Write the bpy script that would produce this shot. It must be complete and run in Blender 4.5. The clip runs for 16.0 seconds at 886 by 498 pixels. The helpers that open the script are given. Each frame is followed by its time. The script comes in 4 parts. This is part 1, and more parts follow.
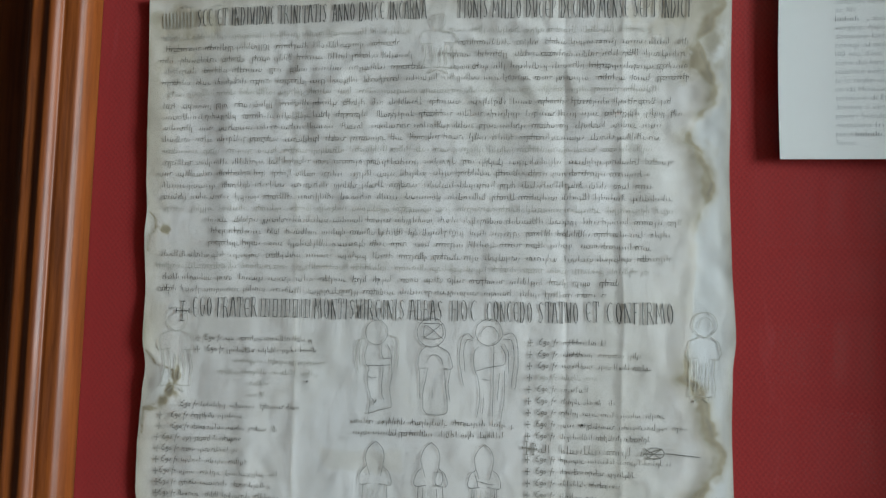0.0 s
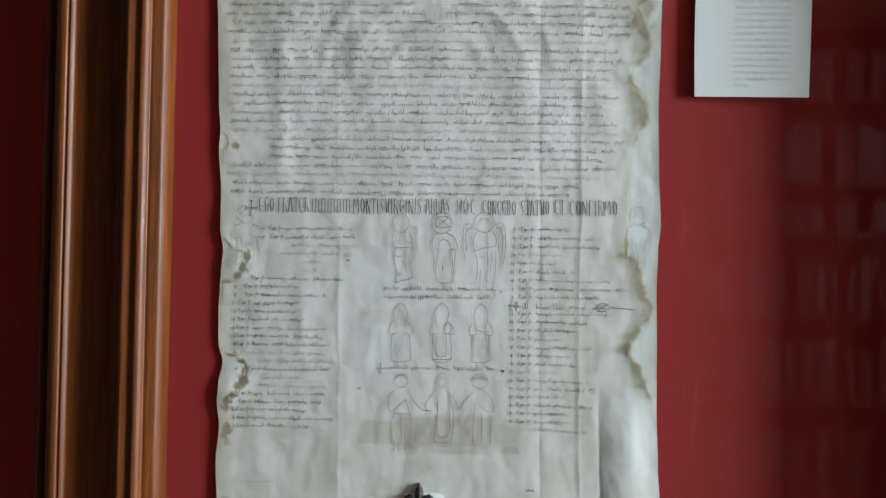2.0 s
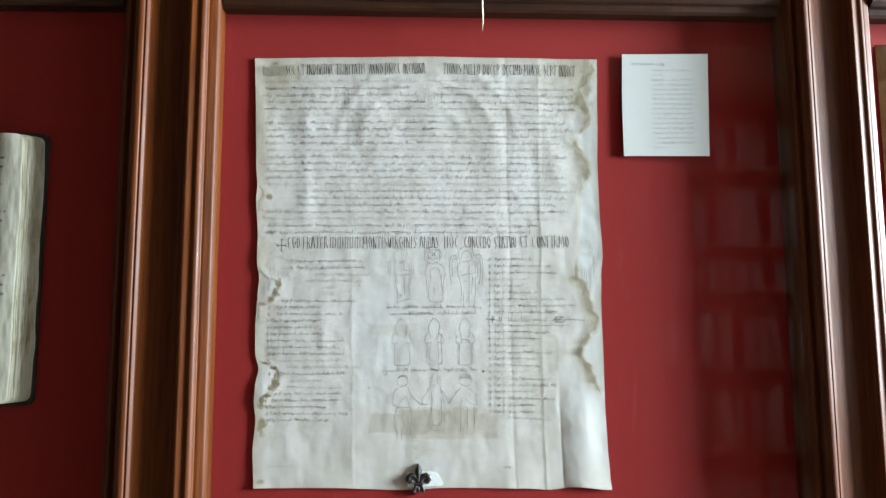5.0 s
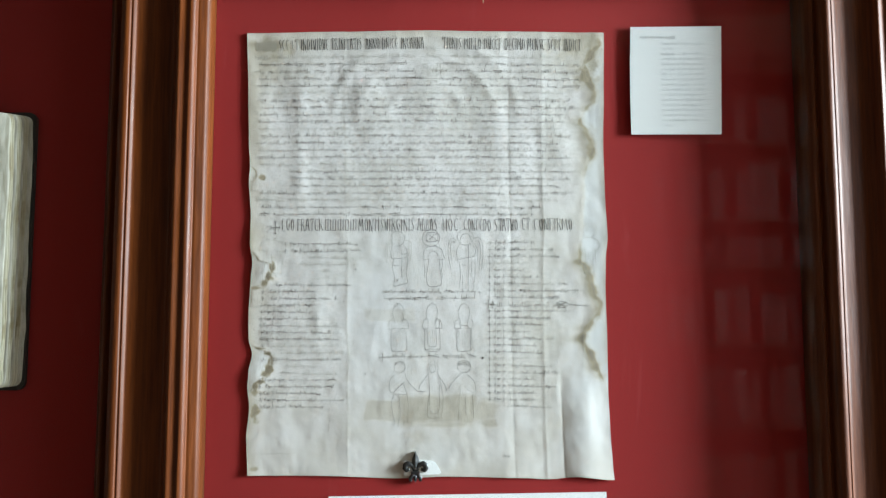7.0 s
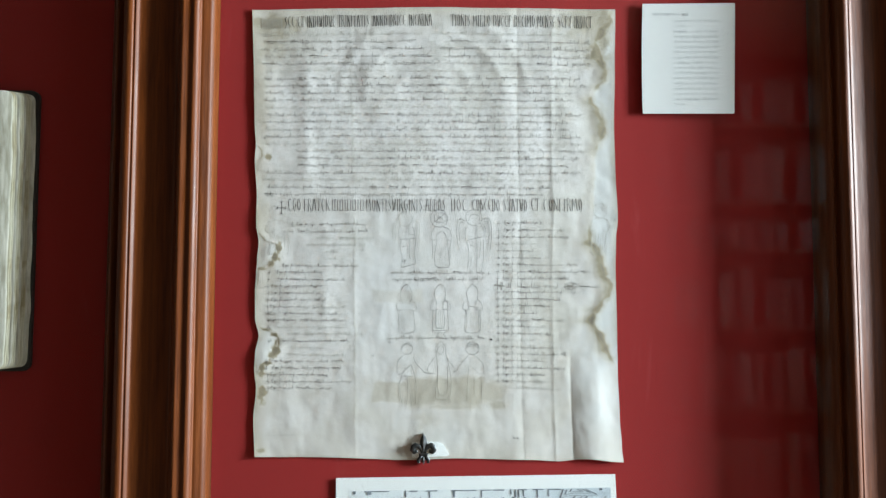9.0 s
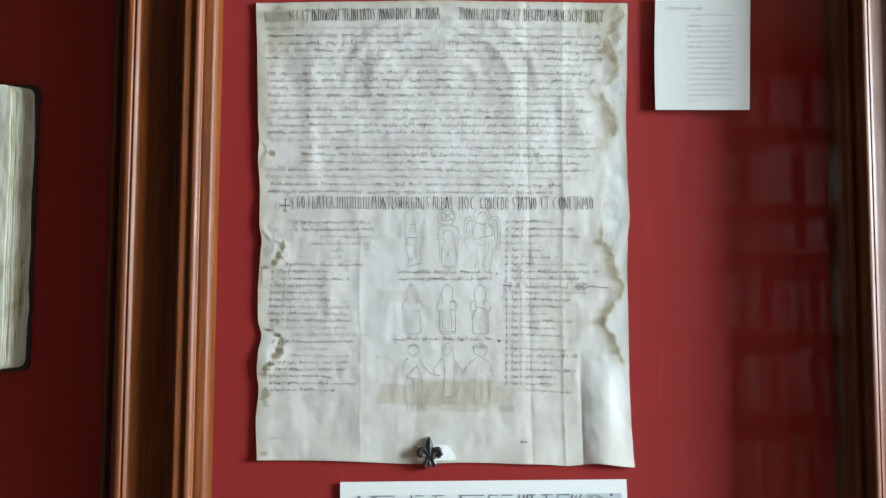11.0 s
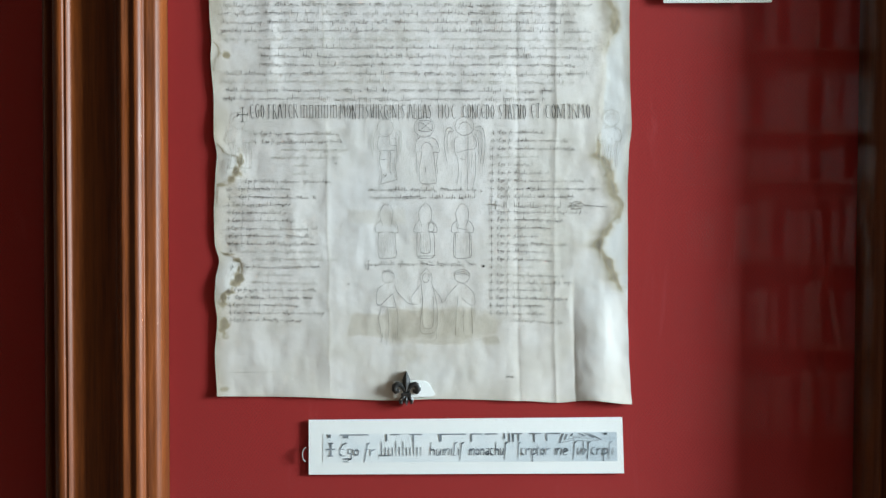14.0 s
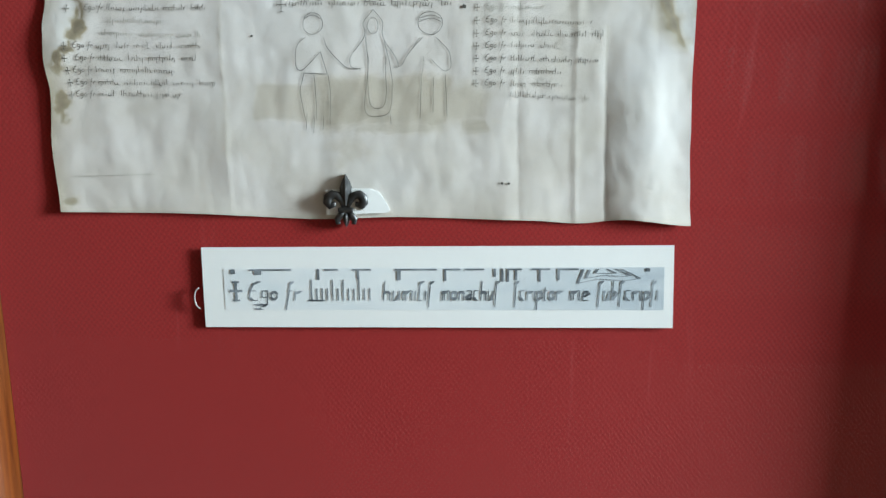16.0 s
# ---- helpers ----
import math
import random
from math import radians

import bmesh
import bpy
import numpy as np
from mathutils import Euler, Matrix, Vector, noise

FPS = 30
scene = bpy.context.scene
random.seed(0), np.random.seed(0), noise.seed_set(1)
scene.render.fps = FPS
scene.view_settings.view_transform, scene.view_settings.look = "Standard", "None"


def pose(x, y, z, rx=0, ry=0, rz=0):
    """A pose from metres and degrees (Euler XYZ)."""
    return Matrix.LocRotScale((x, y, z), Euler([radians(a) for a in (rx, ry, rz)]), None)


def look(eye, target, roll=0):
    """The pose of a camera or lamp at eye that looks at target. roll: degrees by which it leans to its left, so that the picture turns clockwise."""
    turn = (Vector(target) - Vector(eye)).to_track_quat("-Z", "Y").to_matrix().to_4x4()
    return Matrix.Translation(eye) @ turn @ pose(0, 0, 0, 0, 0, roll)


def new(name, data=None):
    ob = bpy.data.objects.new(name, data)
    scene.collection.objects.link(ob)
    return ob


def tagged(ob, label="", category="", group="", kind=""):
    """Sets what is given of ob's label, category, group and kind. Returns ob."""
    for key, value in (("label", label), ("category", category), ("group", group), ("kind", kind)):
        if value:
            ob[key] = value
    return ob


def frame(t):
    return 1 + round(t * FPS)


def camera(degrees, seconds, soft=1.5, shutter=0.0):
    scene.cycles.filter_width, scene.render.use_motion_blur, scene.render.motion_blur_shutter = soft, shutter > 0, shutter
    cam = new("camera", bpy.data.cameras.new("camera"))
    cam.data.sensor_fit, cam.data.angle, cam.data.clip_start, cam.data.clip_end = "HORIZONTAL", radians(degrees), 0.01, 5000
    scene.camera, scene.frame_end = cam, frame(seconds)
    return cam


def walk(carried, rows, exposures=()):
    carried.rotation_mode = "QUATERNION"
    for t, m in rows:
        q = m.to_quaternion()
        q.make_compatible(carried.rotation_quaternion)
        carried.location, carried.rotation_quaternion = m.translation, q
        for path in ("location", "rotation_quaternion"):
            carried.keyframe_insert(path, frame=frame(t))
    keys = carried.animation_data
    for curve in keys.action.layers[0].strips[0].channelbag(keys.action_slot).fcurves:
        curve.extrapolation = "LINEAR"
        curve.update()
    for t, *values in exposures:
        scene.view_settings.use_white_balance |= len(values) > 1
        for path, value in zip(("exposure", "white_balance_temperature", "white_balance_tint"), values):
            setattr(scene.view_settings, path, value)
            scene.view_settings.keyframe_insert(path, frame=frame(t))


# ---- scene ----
cam = camera(61.0, 16.0, soft=1.35)
PATH = [
    (0, (0.073, -0.664, 1.54), (-0.101, 1.321, 1.71), 1.2),
    (0.5, (0.041, -0.712, 1.517), (-0.085, 1.28, 1.638), 0.5),
    (1, (-0.005, -0.746, 1.494), (0.016, 1.25, 1.618), 0.0),
    (1.5, (-0.001, -0.786, 1.484), (-0.059, 1.212, 1.565), 0.3),
    (2, (0.011, -0.898, 1.471), (0.003, 1.102, 1.516), 0.9),
    (2.5, (0.017, -1.047, 1.423), (-0.009, 0.949, 1.546), 0.7),
    (3, (-0.049, -1.136, 1.393), (0.025, 0.855, 1.564), 0.6),
    (3.2, (-0.09, -1.163, 1.399), (0.065, 0.821, 1.603), -0.6),
    (5.3, (-0.01, -1.133, 1.392), (0.043, 0.851, 1.634), -0.0),
    (5.5, (0.002, -1.128, 1.408), (0.033, 0.859, 1.633), 0.1),
    (6, (0.006, -1.111, 1.41), (0.051, 0.88, 1.589), -0.0),
    (6.5, (0.0, -1.107, 1.411), (0.043, 0.884, 1.595), -0.2),
    (7, (0.0, -1.104, 1.412), (0.042, 0.888, 1.581), 0.0),
    (7.5, (-0.002, -1.103, 1.41), (0.036, 0.89, 1.575), -0.0),
    (8, (-0.002, -1.099, 1.412), (0.027, 0.896, 1.557), 0.2),
    (8.5, (-0.003, -1.082, 1.406), (0.026, 0.911, 1.574), 0.5),
    (9, (-0.009, -1.091, 1.409), (0.028, 0.905, 1.534), 0.1),
    (9.2, (-0.037, -1.085, 1.401), (0.041, 0.906, 1.57), 0.2),
    (11.5, (-0.011, -1.065, 1.415), (0.01, 0.932, 1.534), 0.3),
    (12, (-0.025, -1.068, 1.42), (0.03, 0.925, 1.566), 0.2),
    (12.5, (-0.023, -1.068, 1.415), (0.03, 0.925, 1.578), 0.1),
    (13, (-0.004, -1.041, 1.41), (0.022, 0.954, 1.546), 0.2),
    (13.5, (0.005, -1.001, 1.399), (0.018, 0.998, 1.469), 0.3),
    (14, (0.026, -0.951, 1.389), (0.034, 1.048, 1.345), 0.2),
    (14.5, (0.073, -0.904, 1.366), (-0.001, 1.094, 1.323), -0.1),
    (15, (0.091, -0.855, 1.33), (-0.03, 1.135, 1.168), 0.8),
    (15.5, (0.089, -0.748, 1.292), (0.066, 1.248, 1.176), 1.2),
    (16, (0.075, -0.619, 1.274), (0.044, 1.341, 0.882), 0.2),
]
walk(cam, [(t, look(eye, target, roll)) for t, eye, target, roll in PATH],
     exposures=[(0, -0.6), (1.5, -0.65), (2.2, -0.4), (2.5, -0.23), (3.0, 0.0), (5.5, 0.0), (14.2, 0.0), (15.2, -0.08), (16.0, -0.14)])

# ---- light ----
world = bpy.data.worlds.new("sky")
scene.world = world
world.use_nodes = True
sky = world.node_tree.nodes.new("ShaderNodeTexSky")
sky.sky_type, sky.sun_disc = "NISHITA", False
sky.sun_elevation, sky.sun_rotation = radians(40), radians(200)
world.node_tree.links.new(sky.outputs[0], world.node_tree.nodes["Background"].inputs[0])
world.node_tree.nodes["Background"].inputs[1].default_value = 0.1

ROOM_W, ROOM_E, ROOM_S, ROOM_N, ROOM_H = -2.6, 4.4, -3.3, 0.05, 3.2
WINDOWS = ((-1.08, -0.49, 1.25, 2.95), (-2.3, -1.35, 1.25, 2.95))          # in the east wall: y0, y1, z0, z1
for (y0, y1, z0, z1), watts in zip(WINDOWS, (1120, 48)):
    lamp = bpy.data.lights.new("window_light", "AREA")
    lamp.shape, lamp.size, lamp.size_y = "RECTANGLE", y1 - y0, z1 - z0
    lamp.energy, lamp.color = watts, (0.77, 0.92, 1.0)
    lamp_ob = new("window_light", lamp)
    lamp_ob.matrix_world = look((ROOM_E + 0.1, (y0 + y1) / 2, (z0 + z1) / 2), (0, (y0 + y1) / 2, (z0 + z1) / 2))


# ---- materials ----
def material(name, color, rough=0.6, metal=0.0, coat=0.0):
    m = bpy.data.materials.new(name)
    m.use_nodes = True
    b = m.node_tree.nodes["Principled BSDF"]
    b.inputs["Base Color"].default_value = (*color, 1)
    b.inputs["Roughness"].default_value = rough
    b.inputs["Metallic"].default_value = metal
    b.inputs["Coat Weight"].default_value = coat
    return m


def node(m, kind, **inputs):
    n = m.node_tree.nodes.new(kind)
    for k, v in inputs.items():
        n.inputs[k.replace("_", " ")].default_value = v
    return n


def link(m, a, b):
    m.node_tree.links.new(a, b)


def coords(m, scale, what="Object"):
    c = node(m, "ShaderNodeTexCoord")
    p = node(m, "ShaderNodeMapping")
    p.inputs["Scale"].default_value = scale
    link(m, c.outputs[what], p.inputs["Vector"])
    return p.outputs[0]


def noise_tex(m, scale, vec, detail=6.0, rough=0.55, distort=0.0):
    n = node(m, "ShaderNodeTexNoise", Scale=scale, Detail=detail, Roughness=rough, Distortion=distort)
    link(m, vec, n.inputs["Vector"])
    return n.outputs["Fac"]


def ramp(m, fac, stops):
    r = node(m, "ShaderNodeValToRGB")
    e = r.color_ramp.elements
    while len(e) < len(stops):
        e.new(0.5)
    for el, (pos, col) in zip(e, stops):
        el.position, el.color = pos, (*col, 1)
    link(m, fac, r.inputs[0])
    return r.outputs[0]


def mix(m, fac, a, b, how="MIX"):
    x = node(m, "ShaderNodeMix")
    x.data_type, x.blend_type = "RGBA", how
    for s, v in ((x.inputs[0], fac), (x.inputs[6], a), (x.inputs[7], b)):
        if isinstance(v, (int, float)):
            s.default_value = v
        elif isinstance(v, tuple):
            s.default_value = (*v, 1)
        else:
            link(m, v, s)
    return x.outputs[2]


def bump(m, height, strength, distance, base=None):
    b = node(m, "ShaderNodeBump", Strength=strength, Distance=distance)
    link(m, height, b.inputs["Height"])
    if base:
        link(m, base, b.inputs["Normal"])
    return b.outputs[0]


def bsdf(m):
    return m.node_tree.nodes["Principled BSDF"]


def speckled(name, color, color2, scale, rough=0.6, bump_mm=0.1, metal=0.0, coat=0.0):
    m = material(name, color, rough, metal, coat)
    v = coords(m, (1, 1, 1))
    f = noise_tex(m, scale, v)
    g = noise_tex(m, scale * 9, v, 3)
    c = mix(m, f, color, color2)
    c = mix(m, 0.25, c, ramp(m, g, [(0.3, tuple(x * 0.6 for x in color)), (0.7, tuple(min(1, x * 1.25) for x in color2))]))
    link(m, c, bsdf(m).inputs["Base Color"])
    link(m, bump(m, g, 0.5, bump_mm / 1000), bsdf(m).inputs["Normal"])
    return m


# red woven cloth
cloth = material("red_cloth", (0.3, 0.02, 0.025), 0.85)
v = coords(cloth, (1, 1, 1))
wv = []
for turn in (38, -38):
    mp = node(cloth, "ShaderNodeMapping")
    mp.inputs["Rotation"].default_value = (0, radians(turn), 0)
    link(cloth, v, mp.inputs["Vector"])
    w = node(cloth, "ShaderNodeTexWave", Scale=84.0, Distortion=2.4, Detail=1.0)
    w.bands_direction = "X"
    link(cloth, mp.outputs[0], w.inputs["Vector"])
    wv.append(w.outputs["Fac"])
weave = mix(cloth, 0.5, wv[0], wv[1])
patch = noise_tex(cloth, 3.0, v, 4)
fibre = noise_tex(cloth, 900.0, v, 3)
c1 = mix(cloth, patch, (0.305, 0.0104, 0.0102), (0.37, 0.0155, 0.014))
c2 = mix(cloth, weave, (0.258, 0.008, 0.0082), mix(cloth, 0.16, c1, (0.45, 0.021, 0.018)))
c3 = mix(cloth, 0.3, c2, ramp(cloth, fibre, [(0.3, (0.18, 0.008, 0.009)), (0.75, (0.42, 0.038, 0.03))]))
streak = noise_tex(cloth, 2.0, coords(cloth, (14, 1, 1.2)), 5, 0.7, 1.5)
c3 = mix(cloth, ramp(cloth, streak, [(0.62, (0, 0, 0)), (0.8, (0.22, 0.22, 0.22))]), c3, (0.5, 0.1, 0.1))
link(cloth, c3, bsdf(cloth).inputs["Base Color"])
link(cloth, bump(cloth, weave, 0.16, 0.0004), bsdf(cloth).inputs["Normal"])
bsdf(cloth).inputs["Sheen Weight"].default_value = 0.15
bsdf(cloth).inputs["Specular IOR Level"].default_value = 0.2


def wood_material(name, dark, mid, light, along, rough=0.5, coat=0.23):
    """Varnished wood; along: the axis of its grain, 0 for x and 2 for z."""
    m = material(name, mid, rough, 0, coat)
    s = [14.0, 14.0, 14.0]
    s[along] = 0.9
    v = coords(m, tuple(s))
    big = noise_tex(m, 2.2, v, 8, 0.6, 0.8)
    s2 = [120.0, 120.0, 120.0]
    s2[along] = 5.0
    fine = noise_tex(m, 2.0, coords(m, tuple(s2)), 4, 0.6)
    col = ramp(m, big, [(0.28, dark), (0.5, mid), (0.74, light)])
    col = mix(m, 0.45, col, ramp(m, fine, [(0.35, dark), (0.65, light)]))
    link(m, col, bsdf(m).inputs["Base Color"])
    wear = ramp(m, noise_tex(m, 5.0, coords(m, (1, 1, 1)), 5), [(0.3, (rough * 0.8,) * 3), (0.7, (rough * 1.5,) * 3)])
    link(m, wear, bsdf(m).inputs["Roughness"])
    wav = noise_tex(m, 9.0, coords(m, (9.0, 9.0, 1.6)), 3)
    link(m, bump(m, fine, 0.15, 0.0003, bump(m, wav, 0.35, 0.003)), bsdf(m).inputs["Normal"])
    bsdf(m).inputs["Coat Roughness"].default_value = 0.46
    bsdf(m).inputs["Specular IOR Level"].default_value = 0.14
    return m


wood_up = wood_material("mahogany_upright", (0.043, 0.0092, 0.0012), (0.096, 0.021, 0.0022), (0.148, 0.037, 0.0045), 2)
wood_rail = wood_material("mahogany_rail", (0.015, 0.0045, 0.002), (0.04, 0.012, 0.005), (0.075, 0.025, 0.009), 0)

# parchment: its colour layer holds brown stains (r), grime with painted crease shade (g) and pale mends with a painted
# bright panel (b)
parch = material("parchment", (0.66, 0.63, 0.56), 0.62)
v = coords(parch, (1, 1, 1))
att = node(parch, "ShaderNodeVertexColor")
att.layer_name = "sheet_tone"
sep = node(parch, "ShaderNodeSeparateColor")
link(parch, att.outputs[0], sep.inputs[0])
cloud = noise_tex(parch, 9.0, v, 7, 0.6, 0.6)
mott = noise_tex(parch, 60.0, v, 5, 0.6)
pore = noise_tex(parch, 700.0, v, 2)
pc = ramp(parch, cloud, [(0.25, (0.615, 0.575, 0.53)), (0.5, (0.715, 0.67, 0.655)), (0.75, (0.785, 0.745, 0.75))])
pc = mix(parch, 0.25, pc, ramp(parch, mott, [(0.3, (0.49, 0.45, 0.38)), (0.7, (0.81, 0.785, 0.77))]))
pc = mix(parch, sep.outputs[2], pc, (0.72, 0.735, 0.75))
pc = mix(parch, sep.outputs[1], pc, mix(parch, mott, (0.33, 0.285, 0.2), (0.5, 0.45, 0.35)))
amount = node(parch, "ShaderNodeMath")
amount.operation, amount.use_clamp = "MULTIPLY", True
link(parch, sep.outputs[0], amount.inputs[0])
amount.inputs[1].default_value = 2.0
tan = ramp(parch, sep.outputs[0], [(0.0, (0.58, 0.46, 0.27)), (0.35, (0.36, 0.3, 0.19)), (0.65, (0.22, 0.17, 0.095)), (1.0, (0.08, 0.055, 0.028))])
pc = mix(parch, amount.outputs[0], pc, mix(parch, 0.35, tan, mix(parch, mott, (0.12, 0.08, 0.035), (0.55, 0.46, 0.3))))
pc = mix(parch, 0.12, pc, ramp(parch, pore, [(0.3, (0.4, 0.38, 0.32)), (0.6, (0.8, 0.79, 0.75))]))
link(parch, pc, bsdf(parch).inputs["Base Color"])
link(parch, bump(parch, pore, 0.2, 0.0002, bump(parch, mott, 0.3, 0.0012)), bsdf(parch).inputs["Normal"])


def ink_material(name, dark, pale, scale=35.0):
    m = material(name, dark, 0.8)
    f = noise_tex(m, scale, coords(m, (1, 1, 1)), 4)
    link(m, ramp(m, f, [(0.35, dark), (0.68, pale)]), bsdf(m).inputs["Base Color"])
    return m


ink = ink_material("iron_gall_ink", (0.075, 0.066, 0.054), (0.29, 0.265, 0.22))
ink_caps = ink_material("capital_ink", (0.03, 0.028, 0.026), (0.11, 0.1, 0.085))
ink_line = ink_material("drawing_ink", (0.06, 0.056, 0.05), (0.27, 0.255, 0.22), 22.0)
ink_faint = ink_material("faded_ink", (0.34, 0.32, 0.27), (0.52, 0.5, 0.44), 22.0)
print_ink = ink_material("print_ink", (0.2, 0.21, 0.22), (0.36, 0.37, 0.37), 90.0)
photo_ink = ink_material("photo_ink", (0.05, 0.06, 0.07), (0.34, 0.38, 0.42), 45.0)

paper = material("white_paper", (0.82, 0.83, 0.8), 0.7)
f = noise_tex(paper, 400.0, coords(paper, (1, 1, 1)), 4)
link(paper, ramp(paper, f, [(0.3, (0.85, 0.855, 0.84)), (0.7, (0.885, 0.892, 0.88))]), bsdf(paper).inputs["Base Color"])
link(paper, bump(paper, f, 0.3, 0.00002), bsdf(paper).inputs["Normal"])
photo = material("photo_print", (0.62, 0.68, 0.72), 0.5)
f = noise_tex(photo, 16.0, coords(photo, (1, 1, 3)), 6, 0.65)
gx = node(photo, "ShaderNodeSeparateXYZ")
link(photo, coords(photo, (1, 1, 1)), gx.inputs[0])
far = node(photo, "ShaderNodeMapRange", From_Min=-0.02, From_Max=0.19, To_Min=0.0, To_Max=0.75)
link(photo, gx.outputs[0], far.inputs[0])
link(photo, mix(photo, far.outputs[0], ramp(photo, f, [(0.3, (0.7, 0.75, 0.78)), (0.65, (0.84, 0.86, 0.86))]),
                ramp(photo, f, [(0.3, (0.33, 0.4, 0.46)), (0.7, (0.55, 0.62, 0.67))])), bsdf(photo).inputs["Base Color"])

pewter = speckled("dark_pewter", (0.045, 0.046, 0.048), (0.1, 0.1, 0.1), 90.0, 0.42, 0.1, 0.85)
brass = speckled("pale_brass", (0.5, 0.42, 0.26), (0.62, 0.54, 0.36), 80.0, 0.35, 0.05, 0.9)
clear = speckled("clear_plastic", (0.25, 0.2, 0.19), (0.35, 0.3, 0.28), 80.0, 0.12, 0.05)
leather_black = speckled("black_leather", (0.012, 0.011, 0.01), (0.03, 0.027, 0.024), 60.0, 0.5, 0.2)
plaster = speckled("wall_panelling", (0.045, 0.024, 0.012), (0.1, 0.058, 0.029), 4.0, 0.7, 0.3)
side_wall = speckled("brown_plaster", (0.09, 0.07, 0.05), (0.15, 0.12, 0.085), 3.0, 0.8, 0.3)
floor_mat = speckled("floor_tile", (0.11, 0.07, 0.045), (0.16, 0.105, 0.07), 5.0, 0.5, 0.1)
shelf_mat = wood_material("dark_shelf_wood", (0.01, 0.005, 0.002), (0.025, 0.011, 0.005), (0.04, 0.018, 0.008), 0, 0.5, 0.1)
# shelf boards, a lighter brown than the frame
edge_mat = wood_material("lighter_shelf_wood", (0.025, 0.016, 0.008), (0.045, 0.03, 0.017), (0.07, 0.048, 0.03), 0, 0.5, 0.1)
spines = [speckled("book_spine", c, tuple(min(1, x * 1.4) for x in c), 30.0, 0.6, 0.2)
          for c in ((0.022, 0.012, 0.007), (0.03, 0.025, 0.016), (0.018, 0.008, 0.005), (0.07, 0.066, 0.052), (0.01, 0.008, 0.006), (0.02, 0.024, 0.02), (0.04, 0.032, 0.02))]

# pages of the old book, with brown blots
pages = material("old_vellum_pages", (0.5, 0.46, 0.35), 0.7)
v = coords(pages, (1, 1, 1))
blot = noise_tex(pages, 13.0, v, 7, 0.65, 1.0)
pg = ramp(pages, blot, [(0.36, (0.3, 0.24, 0.13)), (0.51, (0.49, 0.44, 0.31)), (0.74, (0.6, 0.57, 0.45))])
link(pages, pg, bsdf(pages).inputs["Base Color"])
link(pages, bump(pages, noise_tex(pages, 80.0, v, 4), 0.3, 0.0008), bsdf(pages).inputs["Normal"])

pages_edge = material("page_edges", (0.4, 0.36, 0.27), 0.8)
pe = noise_tex(pages_edge, 30.0, coords(pages_edge, (6, 1, 1)), 5)
link(pages_edge, ramp(pages_edge, pe, [(0.35, (0.36, 0.33, 0.25)), (0.65, (0.6, 0.57, 0.48))]), bsdf(pages_edge).inputs["Base Color"])

# window glass of the case: clear, with gloss that rises at grazing angles
glass = bpy.data.materials.new("pane_glass")
glass.use_nodes = True
nt = glass.node_tree
nt.nodes.remove(nt.nodes["Principled BSDF"])
tr = node(glass, "ShaderNodeBsdfTransparent")
tr.inputs[0].default_value = (0.97, 0.98, 0.975, 1)
gl = node(glass, "ShaderNodeBsdfGlossy", Roughness=0.03)
lw = node(glass, "ShaderNodeLayerWeight", Blend=0.5)
pw = node(glass, "ShaderNodeMath")
pw.operation = "POWER"
link(glass, lw.outputs["Facing"], pw.inputs[0])
pw.inputs[1].default_value = 5.0
ma = node(glass, "ShaderNodeMath")
ma.operation = "MULTIPLY_ADD"
link(glass, pw.outputs[0], ma.inputs[0])
ma.inputs[1].default_value, ma.inputs[2].default_value = 0.7, 0.013
ms = node(glass, "ShaderNodeMixShader")
link(glass, ma.outputs[0], ms.inputs[0])
link(glass, tr.outputs[0], ms.inputs[1])
link(glass, gl.outputs[0], ms.inputs[2])
link(glass, ms.outputs[0], nt.nodes["Material Output"].inputs["Surface"])


# ---- building helpers ----
def thing(name, at, label, category, group="", kind=""):
    e = new(name)
    e.location = at
    e.empty_display_size = 0.05
    return tagged(e, label, category, group, kind)


def root_of(ob):
    while ob.parent:
        ob = ob.parent
    return ob


def part(name, bm, mat, parent=None, label="", smooth=False):
    """Links a bmesh, built in world metres, as one mesh under a thing or a part."""
    me = bpy.data.meshes.new(name)
    if parent:
        bmesh.ops.translate(bm, verts=bm.verts, vec=-root_of(parent).location)
    bm.normal_update()
    if smooth:
        for f in bm.faces:
            f.smooth = True
    bm.to_mesh(me)
    bm.free()
    me.materials.append(mat)
    ob = new(name, me)
    ob.parent = parent
    if name in ("text_line", "ink_spot", "ruled_line", "text_block", "cross_mark", "drawing", "knot_mark"):
        ob["kind"] = "stuff"
    return tagged(ob, label) if label else ob


def box(x0, x1, y0, y1, z0, z1, bev=0.0, bm=None, seg=2):
    bm = bm or bmesh.new()
    r = bmesh.ops.create_cube(bm, size=1)
    for q in r["verts"]:
        q.co = Vector(((x0 + x1) / 2 + q.co.x * (x1 - x0), (y0 + y1) / 2 + q.co.y * (y1 - y0), (z0 + z1) / 2 + q.co.z * (z1 - z0)))
    if bev:
        edges = {e for q in r["verts"] for e in q.link_edges}
        bmesh.ops.bevel(bm, geom=list(edges), offset=bev, segments=seg, affect="EDGES", profile=0.5)
    return bm


def wall_with_holes(name, x0, x1, y0, y1, z0, z1, holes, label):
    """A wall that faces x, with openings (y0, y1, z0, z1) that share their sill and head."""
    bm = bmesh.new()
    c, d = holes[0][2:]
    edges = [y0] + sorted(y for h in holes for y in h[:2]) + [y1]
    for k in range(0, len(edges), 2):
        box(x0, x1, edges[k], edges[k + 1], z0, z1, bm=bm)
    for a, b, *_ in holes:
        box(x0, x1, a, b, z0, c, bm=bm)
        box(x0, x1, a, b, d, z1, bm=bm)
    ob = part(name, bm, plaster)
    return tagged(ob, label, "wall", kind="structure")


